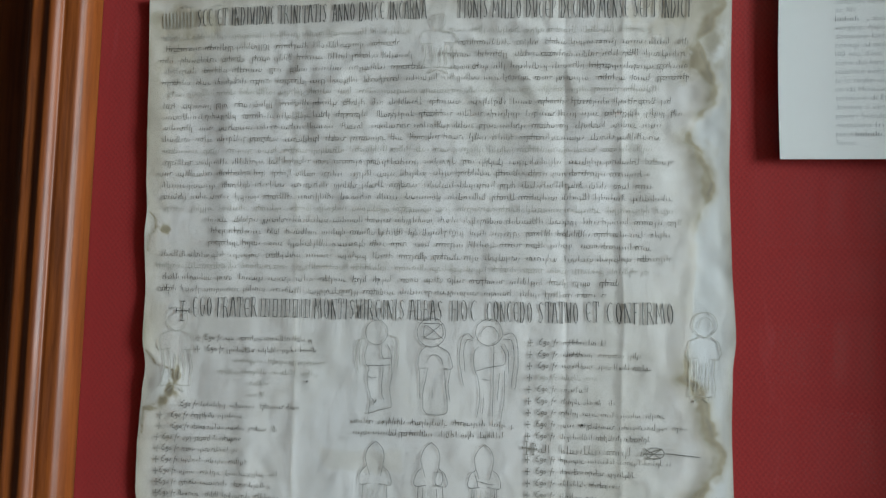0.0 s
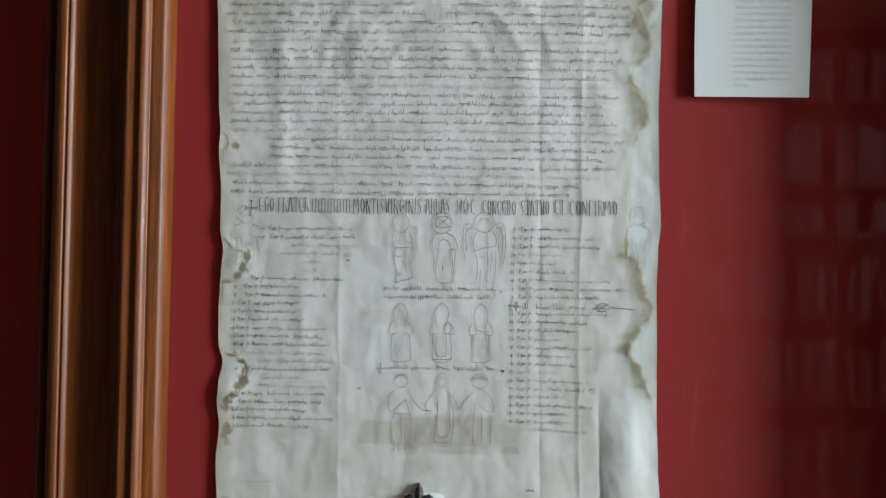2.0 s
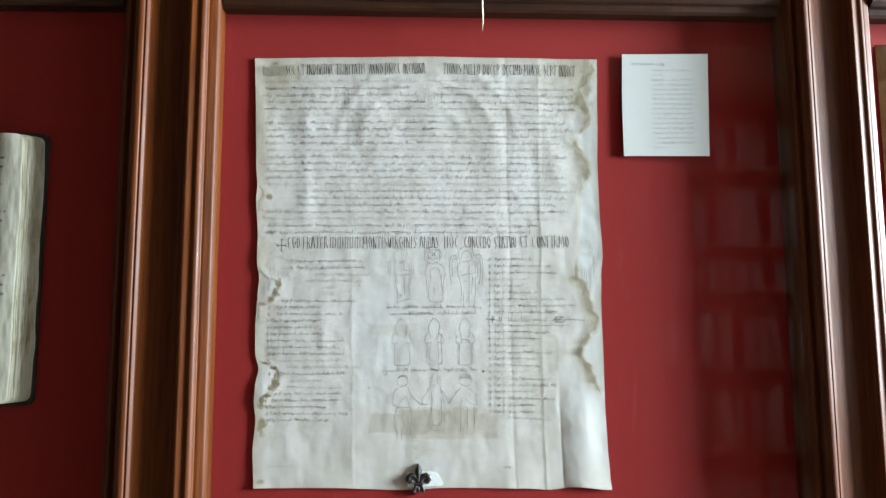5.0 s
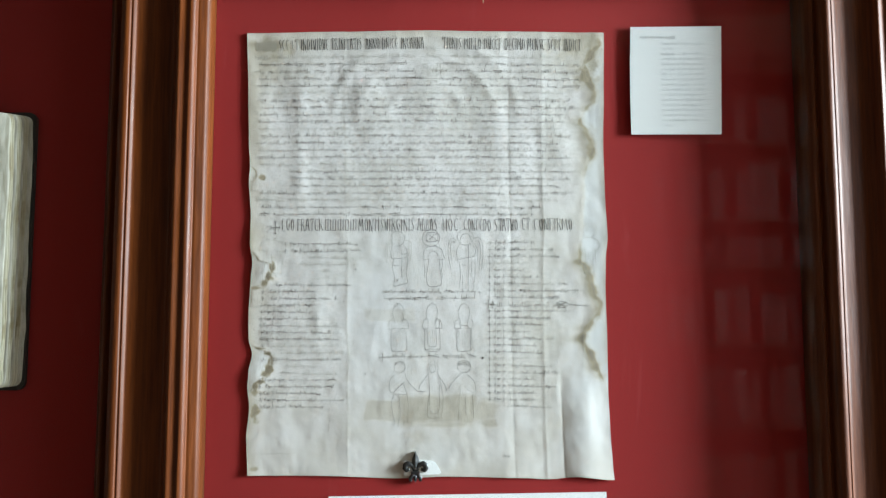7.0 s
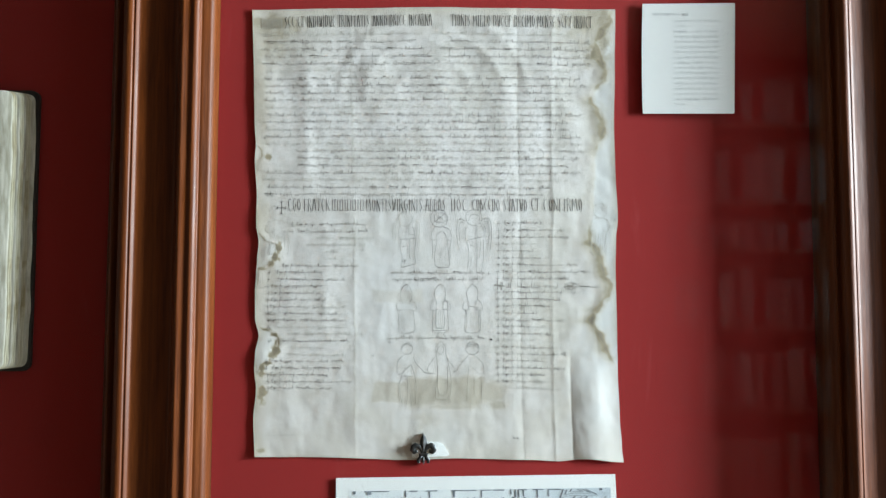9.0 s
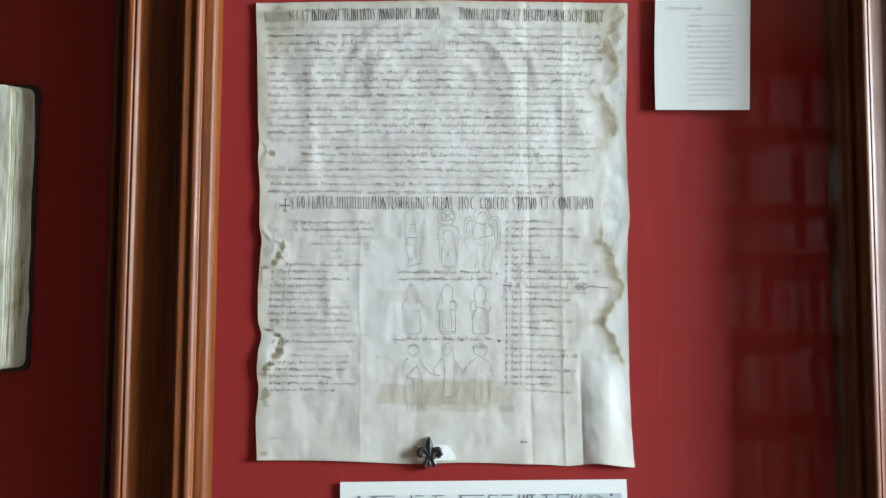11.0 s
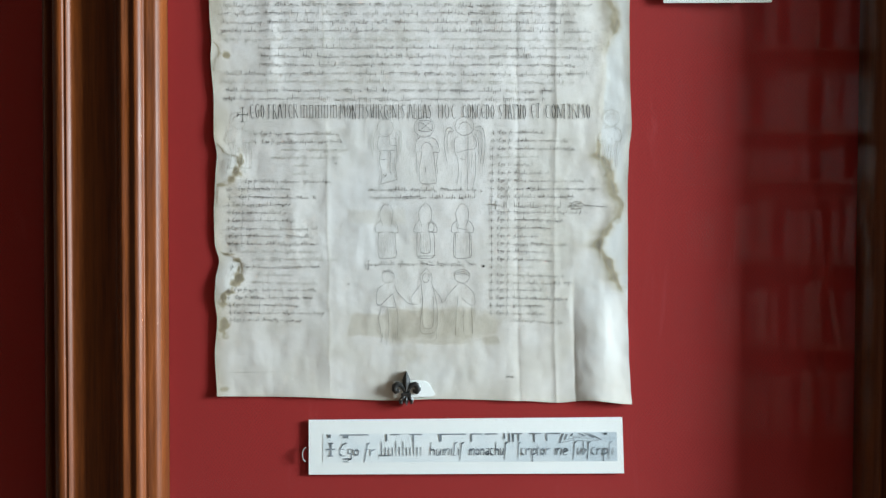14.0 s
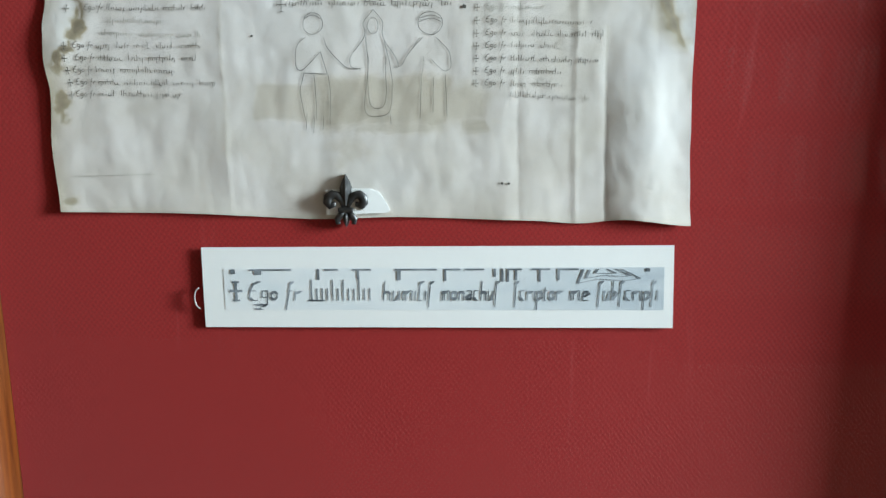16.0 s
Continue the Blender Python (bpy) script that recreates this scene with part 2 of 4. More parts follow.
def extrude_profile(points, axis, a, b, steps=1):
    """Sweeps an open profile of (across, y) along z or x, closed at the ends."""
    bm = bmesh.new()
    rings = []
    for i in range(steps + 1):
        k = a + (b - a) * i / steps
        rings.append([bm.verts.new((p, y, k) if axis == "z" else (k, y, p)) for p, y in points])
    n = len(points)
    for r, s in zip(rings, rings[1:]):
        for i in range(n):
            j = (i + 1) % n
            bm.faces.new((r[i], r[j], s[j], s[i]))
    bm.faces.new(rings[0][::-1])
    bm.faces.new(rings[-1])
    bmesh.ops.recalc_face_normals(bm, faces=bm.faces)
    return bm


def tube(points, radii, seg=8, flat=1.0, bm=None):
    """A tapered tube through points in the plane that faces the camera side; flat squeezes it in y."""
    bm = bm or bmesh.new()
    rings = []
    pts = [Vector(p) for p in points]
    for i, p in enumerate(pts):
        d = (pts[min(i + 1, len(pts) - 1)] - pts[max(i - 1, 0)]).normalized()
        side = d.cross(Vector((0, 1, 0)))
        side = side.normalized() if side.length > 1e-6 else Vector((1, 0, 0))
        up = side.cross(d).normalized()
        r = radii[i] if isinstance(radii, (list, tuple)) else radii
        rings.append([bm.verts.new(p + side * (r * math.cos(2 * math.pi * k / seg)) + up * (r * flat * math.sin(2 * math.pi * k / seg))) for k in range(seg)])
    for r, s in zip(rings, rings[1:]):
        for k in range(seg):
            bm.faces.new((r[k], r[(k + 1) % seg], s[(k + 1) % seg], s[k]))
    bm.faces.new(rings[0][::-1])
    bm.faces.new(rings[-1])
    bmesh.ops.recalc_face_normals(bm, faces=bm.faces)
    return bm


def lerp_list(points, k):
    for (a, va), (b, vb) in zip(points, points[1:]):
        if k <= b:
            f = (k - a) / (b - a)
            f = f * f * (3 - 2 * f)
            return va + (vb - va) * f
    return points[-1][1]


# ---- the room ----
tagged(part("floor", box(ROOM_W, ROOM_E, ROOM_S, ROOM_N, -0.1, 0), floor_mat), "brown tiled floor of the library room", "floor", kind="structure")
tagged(part("ceiling", box(ROOM_W - 0.2, ROOM_E + 0.2, ROOM_S - 0.2, ROOM_N + 0.2, ROOM_H, ROOM_H + 0.1), plaster), "dark timber ceiling", "ceiling", kind="structure")
tagged(part("wall_north", box(ROOM_W, ROOM_E, ROOM_N, ROOM_N + 0.2, 0, ROOM_H), plaster), "panelled wall behind the display case", "wall", kind="structure")
tagged(part("wall_south", box(ROOM_W, ROOM_E, ROOM_S - 0.2, ROOM_S, 0, ROOM_H), plaster), "panelled wall behind the bookcase", "wall", kind="structure")
tagged(part("wall_west", box(ROOM_W - 0.2, ROOM_W, ROOM_S - 0.2, ROOM_N + 0.2, 0, ROOM_H), side_wall), "plain brown plastered side wall", "wall", kind="structure")
wall_with_holes("wall_east", ROOM_E, ROOM_E + 0.2, ROOM_S - 0.2, ROOM_N + 0.2, 0, ROOM_H, WINDOWS, "panelled side wall with two tall windows")

# ---- the display case ----
CASE_LO, RAIL = 0.78, 1.905
STILES = (-1.418, -0.3915, 0.635, 1.6615)
BACK = 0.008                                # face of the red cloth
case = thing("display_case", (0.124, 0.02, CASE_LO - 0.1), "wall-hung mahogany display case lined with red cloth", "display case")
part("back_board", box(STILES[0], STILES[-1], 0.02, 0.049, CASE_LO - 0.1, 2.06), wood_rail, case)
PROFILE = [(-0.077, 0.02), (-0.0765, -0.0115), (-0.0745, -0.0145), (-0.071, -0.018), (-0.0685, -0.0225), (-0.0668, -0.027), (-0.064, -0.0295), (-0.0612, -0.0275),
           (-0.0588, -0.0242), (-0.057, -0.0242), (-0.0552, -0.0285), (-0.0522, -0.034), (-0.048, -0.0375), (-0.0435, -0.038), (-0.0402, -0.0368), (-0.0388, -0.0352), (-0.0374, -0.0348),
           (-0.0358, -0.035), (-0.034, -0.0334), (-0.031, -0.0302), (-0.023, -0.0284), (-0.008, -0.0258), (0.010, -0.0238), (0.0185, -0.0235), (0.0225, -0.0265), (0.0255, -0.032),
           (0.0285, -0.0365), (0.032, -0.0378), (0.0355, -0.0365), (0.0385, -0.0354), (0.0415, -0.0351), (0.0445, -0.0358), (0.0475, -0.0362), (0.051, -0.0345), (0.0535, -0.031), (0.0546, -0.0275),
           (0.056, -0.0266), (0.0585, -0.0262), (0.063, -0.0245), (0.068, -0.0222), (0.0712, -0.0168), (0.072, 0.02)]


def rounded(points, n=5):
    """A smooth curve through the points of a profile."""
    out = []
    for i in range(len(points) - 1):
        p0, p1, p2, p3 = (Vector(points[max(0, min(len(points) - 1, k))]) for k in (i - 1, i, i + 1, i + 2))
        for j in range(n):
            t = j / n
            q = 0.5 * (2 * p1 + (p2 - p0) * t + (2 * p0 - 5 * p1 + 4 * p2 - p3) * t * t + (3 * p1 - p0 - 3 * p2 + p3) * t ** 3)
            out.append((q.x, q.y))
    return out + [tuple(points[-1])]


CURVE = [PROFILE[0]] + rounded(PROFILE[1:-1]) + [PROFILE[-1]]
for x in STILES:
    st = part("stile", extrude_profile([(x + a, b) for a, b in CURVE], "z", CASE_LO - 0.1, 2.06, 30), wood_up, case, "moulded mahogany upright with a polished sheen")
    for f in st.data.polygons:
        f.use_smooth = abs(f.normal.z) < 0.5 and f.normal.y < 0.2
for a, b in zip(STILES, STILES[1:]):
    x0, x1 = a + 0.072, b - 0.077
    part("cloth_panel", box(x0, x1, BACK, 0.0195, CASE_LO - 0.02, 1.98), cloth, case, "taut dark red woven cloth backing")
    rail = [(RAIL, 0.019), (RAIL, -0.014), (RAIL + 0.004, -0.018), (RAIL + 0.013, -0.0185), (RAIL + 0.016, -0.024), (RAIL + 0.022, -0.029), (RAIL + 0.033, -0.032),
            (RAIL + 0.04, -0.028), (RAIL + 0.06, -0.0255), (RAIL + 0.155, -0.0255), (RAIL + 0.155, 0.019)]
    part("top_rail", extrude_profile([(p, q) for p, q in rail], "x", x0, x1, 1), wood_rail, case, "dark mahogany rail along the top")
    low = [(CASE_LO, 0.019), (CASE_LO, -0.014), (CASE_LO - 0.013, -0.0185), (CASE_LO - 0.033, -0.032), (CASE_LO - 0.1, -0.0255), (CASE_LO - 0.1, 0.019)]
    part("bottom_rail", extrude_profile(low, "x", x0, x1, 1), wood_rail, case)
    pane = part("glass_pane", box(x0 - 0.004, x1 + 0.008, -0.0215, -0.0195, CASE_LO - 0.016, RAIL + 0.014), glass, case, "clear glass pane with faint reflections")
    pane.visible_shadow = False

# ---- the parchment ----
TL, TR, BR, BL = (-0.2722, 1.8325), (0.2688, 1.838), (0.2722, 1.171), (-0.2578, 1.179)
LEFT = ((0, 0), (0.14, 2), (0.26, 3), (0.31, 5), (0.345, 3), (0.42, 6), (0.49, 5), (0.53, 9), (0.57, 6), (0.6, 4), (0.64, 2), (0.70, 2), (0.735, 8),
        (0.775, 2), (0.81, 0), (0.85, 3), (0.92, -2), (1, 0))
RIGHT = ((0, 0), (0.14, -3), (0.26, -6), (0.36, -5), (0.47, -2), (0.52, -6), (0.59, -8), (0.69, -7), (0.81, -7), (0.9, -5), (0.97, -2), (1, 0))
TOP = ((0, 0), (0.25, -3), (0.5, -5), (0.7, -3), (1, 0))
BOTTOM = ((0, 0), (0.2, -1), (0.4, 2), (0.55, -2), (0.75, -1), (0.82, 1), (0.9, -4), (1, 1))
UNIT = 0.00082                              # one sheet unit in metres
SIZE_U, SIZE_V = 662.0, 818.0


def bow(s):
    """How far rows sag in the middle of the sheet, in sheet units times four."""
    return 44 - 11 * s


def sheet_flat(s, t):
    """The place on the flat sheet: s across and t down, both from 0 to 1."""
    x = (TL[0] * (1 - t) + BL[0] * t) * (1 - s) + (TR[0] * (1 - t) + BR[0] * t) * s
    z = (TL[1] * (1 - s) + TR[1] * s) * (1 - t) + (BL[1] * (1 - s) + BR[1] * s) * t
    x += UNIT * (lerp_list(LEFT, t) * (1 - s) ** 3 + lerp_list(RIGHT, t) * s ** 3)
    z -= UNIT * (lerp_list(TOP, s) * (1 - t) ** 4 + lerp_list(BOTTOM, s) * t ** 4)
    return x, z


def gauss(d, w):
    return math.exp(-(d / w) ** 2)


def fold(d, w):
    return math.exp(-abs(d) / w)


def relief(s, t):
    u, v = s * SIZE_U, t * SIZE_V - bow(s) * t * (1 - t)
    crinkle = 0.00036 * noise.noise(Vector((u / 34, v / 48, 9.4))) + 0.00016 * noise.noise(Vector((u / 15, v / 21, 4.9))) + 0.00012 * abs(noise.noise(Vector((u / 20, v / 55, 7.7))))
    return 0.5 * swell(s, t) + 0.0003 * fold(s, 0.03) + crinkle


def swell(s, t):
    """How far the sheet stands off its mean plane, in metres."""
    u, v = s * SIZE_U, t * SIZE_V - bow(s) * t * (1 - t)
    h = 0.0004
    h += 0.001 * fold(s, 0.03) + 0.0004 * fold(1 - s, 0.02)
    h += 0.0007 * fold(u - 177 - 4 * t, 5) * (0.4 + 0.6 * t)                         # upright folds
    h -= 0.0006 * fold(u - 481 - 2 * t, 3.5)
    h += 0.0003 * fold(u - 467, 14)
    h += 0.0006 * fold(u - 546 + 4 * t, 4) - 0.0005 * fold(u - 535, 12) * (1 if t > 0.4 else t / 0.4)
    k = max(0, min(1, (t - 0.74) / 0.12))
    h += k * (0.006 * gauss(u - 612, 34) - 0.0012 * fold(u - 573, 6))                    # raised panel low down
    h += 0.0008 * math.sin(u / 17 + 1.3 * math.sin(v / 60)) * gauss(v - 120, 90)
    for a in (-1, 1):                                                                   # arched ripples round the upper drawing
        for r in (62, 112, 150):
            d = math.hypot((u - 330) / 1.15, v - 160) - r
            h += 0.0011 * gauss(d, 9) * max(0, min(1, (190 - v) / 60)) * max(0, min(1, a * (u - 330) / 45))
    h += 0.0012 * gauss(u - 95, 14) * gauss(v - 190, 150) + 0.0009 * gauss(u - 125, 12) * gauss(v - 520, 160)
    n = noise.noise(Vector((u / 75, v / 110, 1.7))) * 0.0016 + noise.noise(Vector((u / 26, v / 40, 6.1))) * 0.0007 + noise.noise(Vector((u / 9, v / 13, 3.3))) * 0.00016
    h += n * (0.55 + 0.9 * max(0, abs(s - 0.5) - 0.25))
    h += 0.003 * fold(1 - t, 0.02) * (0.5 + 0.5 * math.sin(u / 26 + 2))
    h += 0.0025 * gauss(u - 22, 16) * gauss(v - 440, 22) + 0.003 * gauss(u - 14, 18) * gauss(v - 640, 26)
    if t < 0.79:
        d = u - lerp_list(TORN_R, v)
        h += 0.0007 * (1 / (1 + math.exp(d / 2.5))) * gauss(d, 16)                       # torn lip over the mend
    d = lerp_list(TORN_L, v) - u
    if lerp_list(TORN_L, v) > 3:
        h += 0.0009 * (1 / (1 + math.exp(d / 2.5))) * gauss(d, 14)
    return h


def on_sheet(s, t, lift=0.0):
    x, z = sheet_flat(s, t)
    return (x, min(0.0077, 0.0067 - relief(s, t)) - lift, z)


def from_units(u, v):
    """s and t from sheet units, which run from the upper left corner."""
    t = (v + bow(u / SIZE_U) * v / SIZE_V * (1 - v / SIZE_V)) / SIZE_V
    return (u - 4 * t) / (656 + 13 * t), t


def on_units(u, v, lift=0.0004):
    return on_sheet(*from_units(u, v), lift)


def ellipse(u, v, cu, cv, ru, rv, soft=0.35, wob=0.35, seed=0.0):
    if abs(u - cu) > 2.6 * ru or abs(v - cv) > 2.6 * rv:
        return 0.0
    w = 1 + wob * noise.noise(Vector((u / 14, v / 14, seed))) + 0.5 * wob * noise.noise(Vector((u / 5, v / 5, seed + 4)))
    d = math.hypot((u - cu) / ru, (v - cv) / rv) / w
    return max(0.0, min(1.0, (1 + soft - d) / (2 * soft)))


def slab(u, v, u0, u1, v0, v1, soft=3.0, seed=0.0):
    w = 7 * noise.noise(Vector((u / 22, v / 22, seed))) + 2.5 * noise.noise(Vector((u / 7, v / 7, seed)))
    return max(0, min(1, (u - u0 + w) / soft)) * max(0, min(1, (u1 - u + w) / soft)) * max(0, min(1, (v - v0 + w) / soft)) * max(0, min(1, (v1 - v + w) / soft))


TORN_R = ((0, 655), (22, 652), (40, 640), (62, 628), (88, 636), (110, 646), (128, 644), (140, 630), (150, 622), (166, 618), (182, 632), (205, 640), (226, 640), (244, 630), (262, 622),
          (300, 622), (350, 616), (396, 612), (420, 614), (432, 624), (452, 634), (480, 642), (496, 652), (512, 650), (530, 636), (546, 624), (556, 618), (566, 614), (574, 622),
          (590, 632), (612, 640), (640, 655), (820, 675))
TORN_L = ((0, -6), (240, 0), (256, 12), (266, 11), (276, 5), (300, 2), (400, 2), (418, 10), (426, 32), (438, 38), (452, 36), (462, 22), (470, 4), (575, 0), (580, 8), (588, 26), (598, 36), (612, 40),
          (626, 34), (640, 26), (652, 12), (664, 2), (820, -6))
EDGE_R = ((0, 0.2), (20, 0.5), (45, 0.7), (60, 0.3), (80, 0.75), (100, 0.55), (120, 0.45), (138, 0.4), (150, 0.15), (165, 0.5), (180, 0.55), (200, 0.65), (225, 0.6), (245, 0.35), (270, 0.12),
          (380, 0.1), (415, 0.5), (428, 0.95), (445, 0.65), (470, 0.8), (490, 0.6), (505, 0.5), (530, 0.4), (545, 0.7), (552, 0.4), (562, 0.95), (575, 0.45), (590, 0.65), (612, 0.75), (630, 0.4), (645, 0.05), (820, 0))
BROWN = [(36, 26, 44, 18, 0.28), (26, 60, 30, 26, 0.14), (20, 160, 16, 60, 0.1), (14, 380, 14, 30, 0.14), (24, 480, 20, 24, 0.12), (626, 80, 14, 18, 0.4), (638, 205, 8, 22, 0.35), (644, 508, 9, 16, 0.3),
         (24, 266, 9, 5, 0.5), (10, 290, 10, 30, 0.14), (40, 432, 4, 9, 0.7), (33, 449, 6, 8, 0.7), (26, 460, 8, 6, 0.45), (12, 470, 10, 3, 0.4), (20, 490, 14, 16, 0.14),
         (14, 582, 10, 3, 0.6), (28, 592, 6, 3, 0.65), (34, 604, 3, 8, 0.5), (36, 622, 10, 7, 0.7), (28, 630, 6, 5, 0.55), (24, 644, 9, 2.5, 0.9), (14, 656, 4, 10, 0.6), (10, 700, 8, 14, 0.6), (14, 664, 8, 6, 0.4),
         (12, 806, 8, 5, 0.35), (10, 140, 12, 110, 0.2), (6, 240, 6, 40, 0.16), (308, 744, 20, 14, 0.16), (300, 758, 9, 9, 0.14), (440, 718, 16, 8, 0.22), (350, 722, 60, 6, 0.2), (610, 20, 44, 26, 0.22), (640, 40, 14, 50, 0.3)]
# corner grime, plus grey patches around u 500 to 560 that paint shade
GRIME_AND_SHADE = [(40, 60, 60, 45, 0.42), (60, 22, 70, 16, 0.4), (600, 40, 60, 50, 0.4), (520, 70, 60, 60, 0.16), (500, 430, 60, 45, 0.28), (560, 420, 40, 70, 0.2), (530, 520, 50, 60, 0.2),
         (500, 600, 60, 80, 0.12), (545, 640, 20, 120, 0.22), (560, 330, 60, 50, 0.16), (230, 130, 50, 50, 0.13), (430, 120, 60, 50, 0.13), (190, 330, 120, 40, 0.1), (90, 400, 80, 200, 0.1),
         (560, 730, 26, 60, 0.2), (480, 745, 70, 34, 0.12), (150, 780, 140, 20, 0.1), (612, 680, 40, 60, 0.06)]
# pale mends and areas; (618, 690) paints the brightness of the raised panel
PALE_PATCHES = [(640, 400, 16, 40, 0.6), (648, 560, 12, 40, 0.6), (644, 290, 12, 26, 0.5), (640, 210, 10, 22, 0.4), (618, 690, 36, 110, 0.45), (250, 520, 60, 120, 0.25), (330, 780, 40, 30, 0.35)]


def sheet_mesh():
    nu, nv = 320, 390
    me = bpy.data.meshes.new("sheet")
    verts, cols = [], []
    for j in range(nv + 1):
        for i in range(nu + 1):
            s, t = i / nu, j / nv
            verts.append(on_sheet(s, t))
            u, v = s * SIZE_U, t * SIZE_V - bow(s) * t * (1 - t)
            b = max([min(1, 1.3 * k) * ellipse(u, v, a, c, d, e, 0.5, 0.9, a) for a, c, d, e, k in BROWN])
            b = max(b, 0.25 * slab(u, v, 206, 310, 672, 718, 6, 1), 0.31 * slab(u, v, 268, 420, 662, 728, 12, 2), 0.27 * slab(u, v, 380, 462, 668, 726, 18, 5), 0.11 * slab(u, v, 212, 306, 506, 534, 5, 3))
            b = max(b, (0.3 + 0.25 * noise.noise(Vector((1.1, v / 50, 0.3)))) * fold(s, 0.022), 0.3 * fold(1 - s, 0.008) * (1 if t < 0.75 else 0.2), 0.22 * fold(t, 0.014), 0.22 * fold(1 - t, 0.008))
            b = max(b, 0.08 * max(0, t - 0.6) / 0.4 * (1 + noise.noise(Vector((u / 60, v / 40, 3.0)))))
            g = min(0.6, sum(k * ellipse(u, v, a, c, d, e, 0.8, 0.4, c) for a, c, d, e, k in GRIME_AND_SHADE))
            # shade of the upright creases, and beside the raised panel, painted as dark lines
            g = max(g, 0.36 * fold(u - 177 - 4 * t - 1.5 * noise.noise(Vector((0.7, v / 14, 1.0))), 1.5), 0.26 * fold(u - 481, 2.0), 0.26 * fold(u - 546 + 4 * t, 2.2), 0.45 * fold(u - 573, 2.0) * (t > 0.76))
            mott = 0.75 + 0.6 * noise.noise(Vector((u / 45, v / 60, 5.5))) + 0.3 * noise.noise(Vector((u / 16, v / 18, 2.5)))
            g = max(g, mott * max(0.46 * fold(s, 0.045), 0.5 * fold(t, 0.05), 0.42 * fold(1 - s, 0.05) * (t < 0.78), 0.26 * fold(1 - t, 0.03)))
            # crease shade put into the colour as a darker band from 546 to 600
            g = max(g, (0.16 + 0.12 * noise.noise(Vector((u / 30, v / 60, 8.0)))) * max(0, min(1, (u - 546) / 6)) * max(0, min(1, (600 - u) / 20)) * (t < 0.9))
            m = max(k * ellipse(u, v, a, c, d, e, 0.6, 0.4, a + c) for a, c, d, e, k in PALE_PATCHES)
            dr, dl = u - lerp_list(TORN_R, v), u - lerp_list(TORN_L, v)
            jag = 2.4 * noise.noise(Vector((u / 9, v / 9, 8.8)))
            if t < 0.79:
                m = max(m, 0.8 * max(0, min(1, (dr + jag) / 3)))
                d = dr + 1.6 * jag
                b = max(b, 1.6 * lerp_list(EDGE_R, v) * fold(d, 11.0 if d < 0 else 5.0) * (0.85 + 0.5 * noise.noise(Vector((u / 16, v / 18, 2.0))) + 0.2 * noise.noise(Vector((u / 5, v / 5, 2.0)))))
            if 235 < v < 672 and lerp_list(TORN_L, v) > 3:
                m = max(m, 0.45 * max(0, min(1, (jag - dl) / 3)))
                b = max(b, 0.6 * fold(dl + jag, 1.8))
            cols.append((b, g, m, 1.0))
    w = nu + 1
    faces = [(j * w + i, (j + 1) * w + i, (j + 1) * w + i + 1, j * w + i + 1) for j in range(nv) for i in range(nu)]
    me.from_pydata(verts, [], faces)
    layer = me.color_attributes.new("sheet_tone", "FLOAT_COLOR", "POINT")
    layer.data.foreach_set("color", [c for q in cols for c in q])
    me.polygons.foreach_set("use_smooth", [True] * len(faces))
    rim = me.attributes.new("sharp_edge", "BOOLEAN", "EDGE")
    side = lambda k: {k % w == 0 and "l", k % w == nu and "r", k // w == 0 and "t", k // w == nv and "b"} - {False}
    for e in me.edges:
        rim.data[e.index].value = bool(side(e.vertices[0]) & side(e.vertices[1]))
    me.materials.append(parch)
    return me


parchment = thing("parchment", (0.0, 0.0, 1.178), "large aged parchment charter with faded writing and stained ragged edges", "parchment")
sh = new("sheet", sheet_mesh())
sh.parent = parchment
sh.data.transform(Matrix.Translation(-parchment.location))
thick = sh.modifiers.new("thickness", "SOLIDIFY")
thick.thickness, thick.offset = 0.0005, -1


def strip_on(place, bm, u0, v0, u1, v1, w):
    """A flat stroke from one point to another, as wide as w, along a surface."""
    d = math.hypot(u1 - u0, v1 - v0) or 1e-6
    n = max(1, int(d / 9))
    a, b = -(v1 - v0) / d * w / 2, (u1 - u0) / d * w / 2
    prev = None
    for i in range(n + 1):
        f = i / n
        u, v = u0 + (u1 - u0) * f, v0 + (v1 - v0) * f
        pair = (bm.verts.new(place(u + a, v + b)), bm.verts.new(place(u - a, v - b)))
        if prev:
            bm.faces.new((prev[0], pair[0], pair[1], prev[1]))
        prev = pair


def bars_of_writing(place, u0, u1, v, size, rng, gaps=(), slope=0.0, wide=1.0):
    """A line of writing that cannot be read, as rows of short upright bars, word by word."""
    bm = bmesh.new()
    u = u0
    while u < u1:
        word = min(u1, u + size * rng.uniform(3.0, 10.0))
        if not any(a < (u + word) / 2 < b for a, b in gaps):
            y = v + slope * (u - u0)
            if rng.random() < 0.35:
                strip_on(place, bm, u, y - size * 0.4, u + (word - u) * rng.uniform(0.3, 0.8), y - size * 0.4, size * 0.13)
            k = u
            while k < word:
                y = v + slope * (k - u0) + rng.uniform(-0.08, 0.08) * size + 1.3 * noise.noise(Vector((k / 70, v / 9, 0.5)))
                tall = rng.random()
                up = size * (1.25 if tall < 0.2 else 0.36)
                dn = size * (1.1 if tall > 0.9 else 0.4)
                strip_on(place, bm, k + rng.uniform(-0.1, 0.25) * size, y - up, k, y + dn, size * rng.uniform(0.11, 0.18) * wide)
                step = size * rng.uniform(0.5, 0.85)
                if rng.random() < 0.3:
                    e = y + size * rng.choice((-0.42, 0.4, 0.4))
                    strip_on(place, bm, k, e, k + step, e + rng.uniform(-0.15, 0.15) * size, size * 0.13 * wide)
                k += step
        u = word + size * rng.uniform(0.9, 2.2)
    return bm


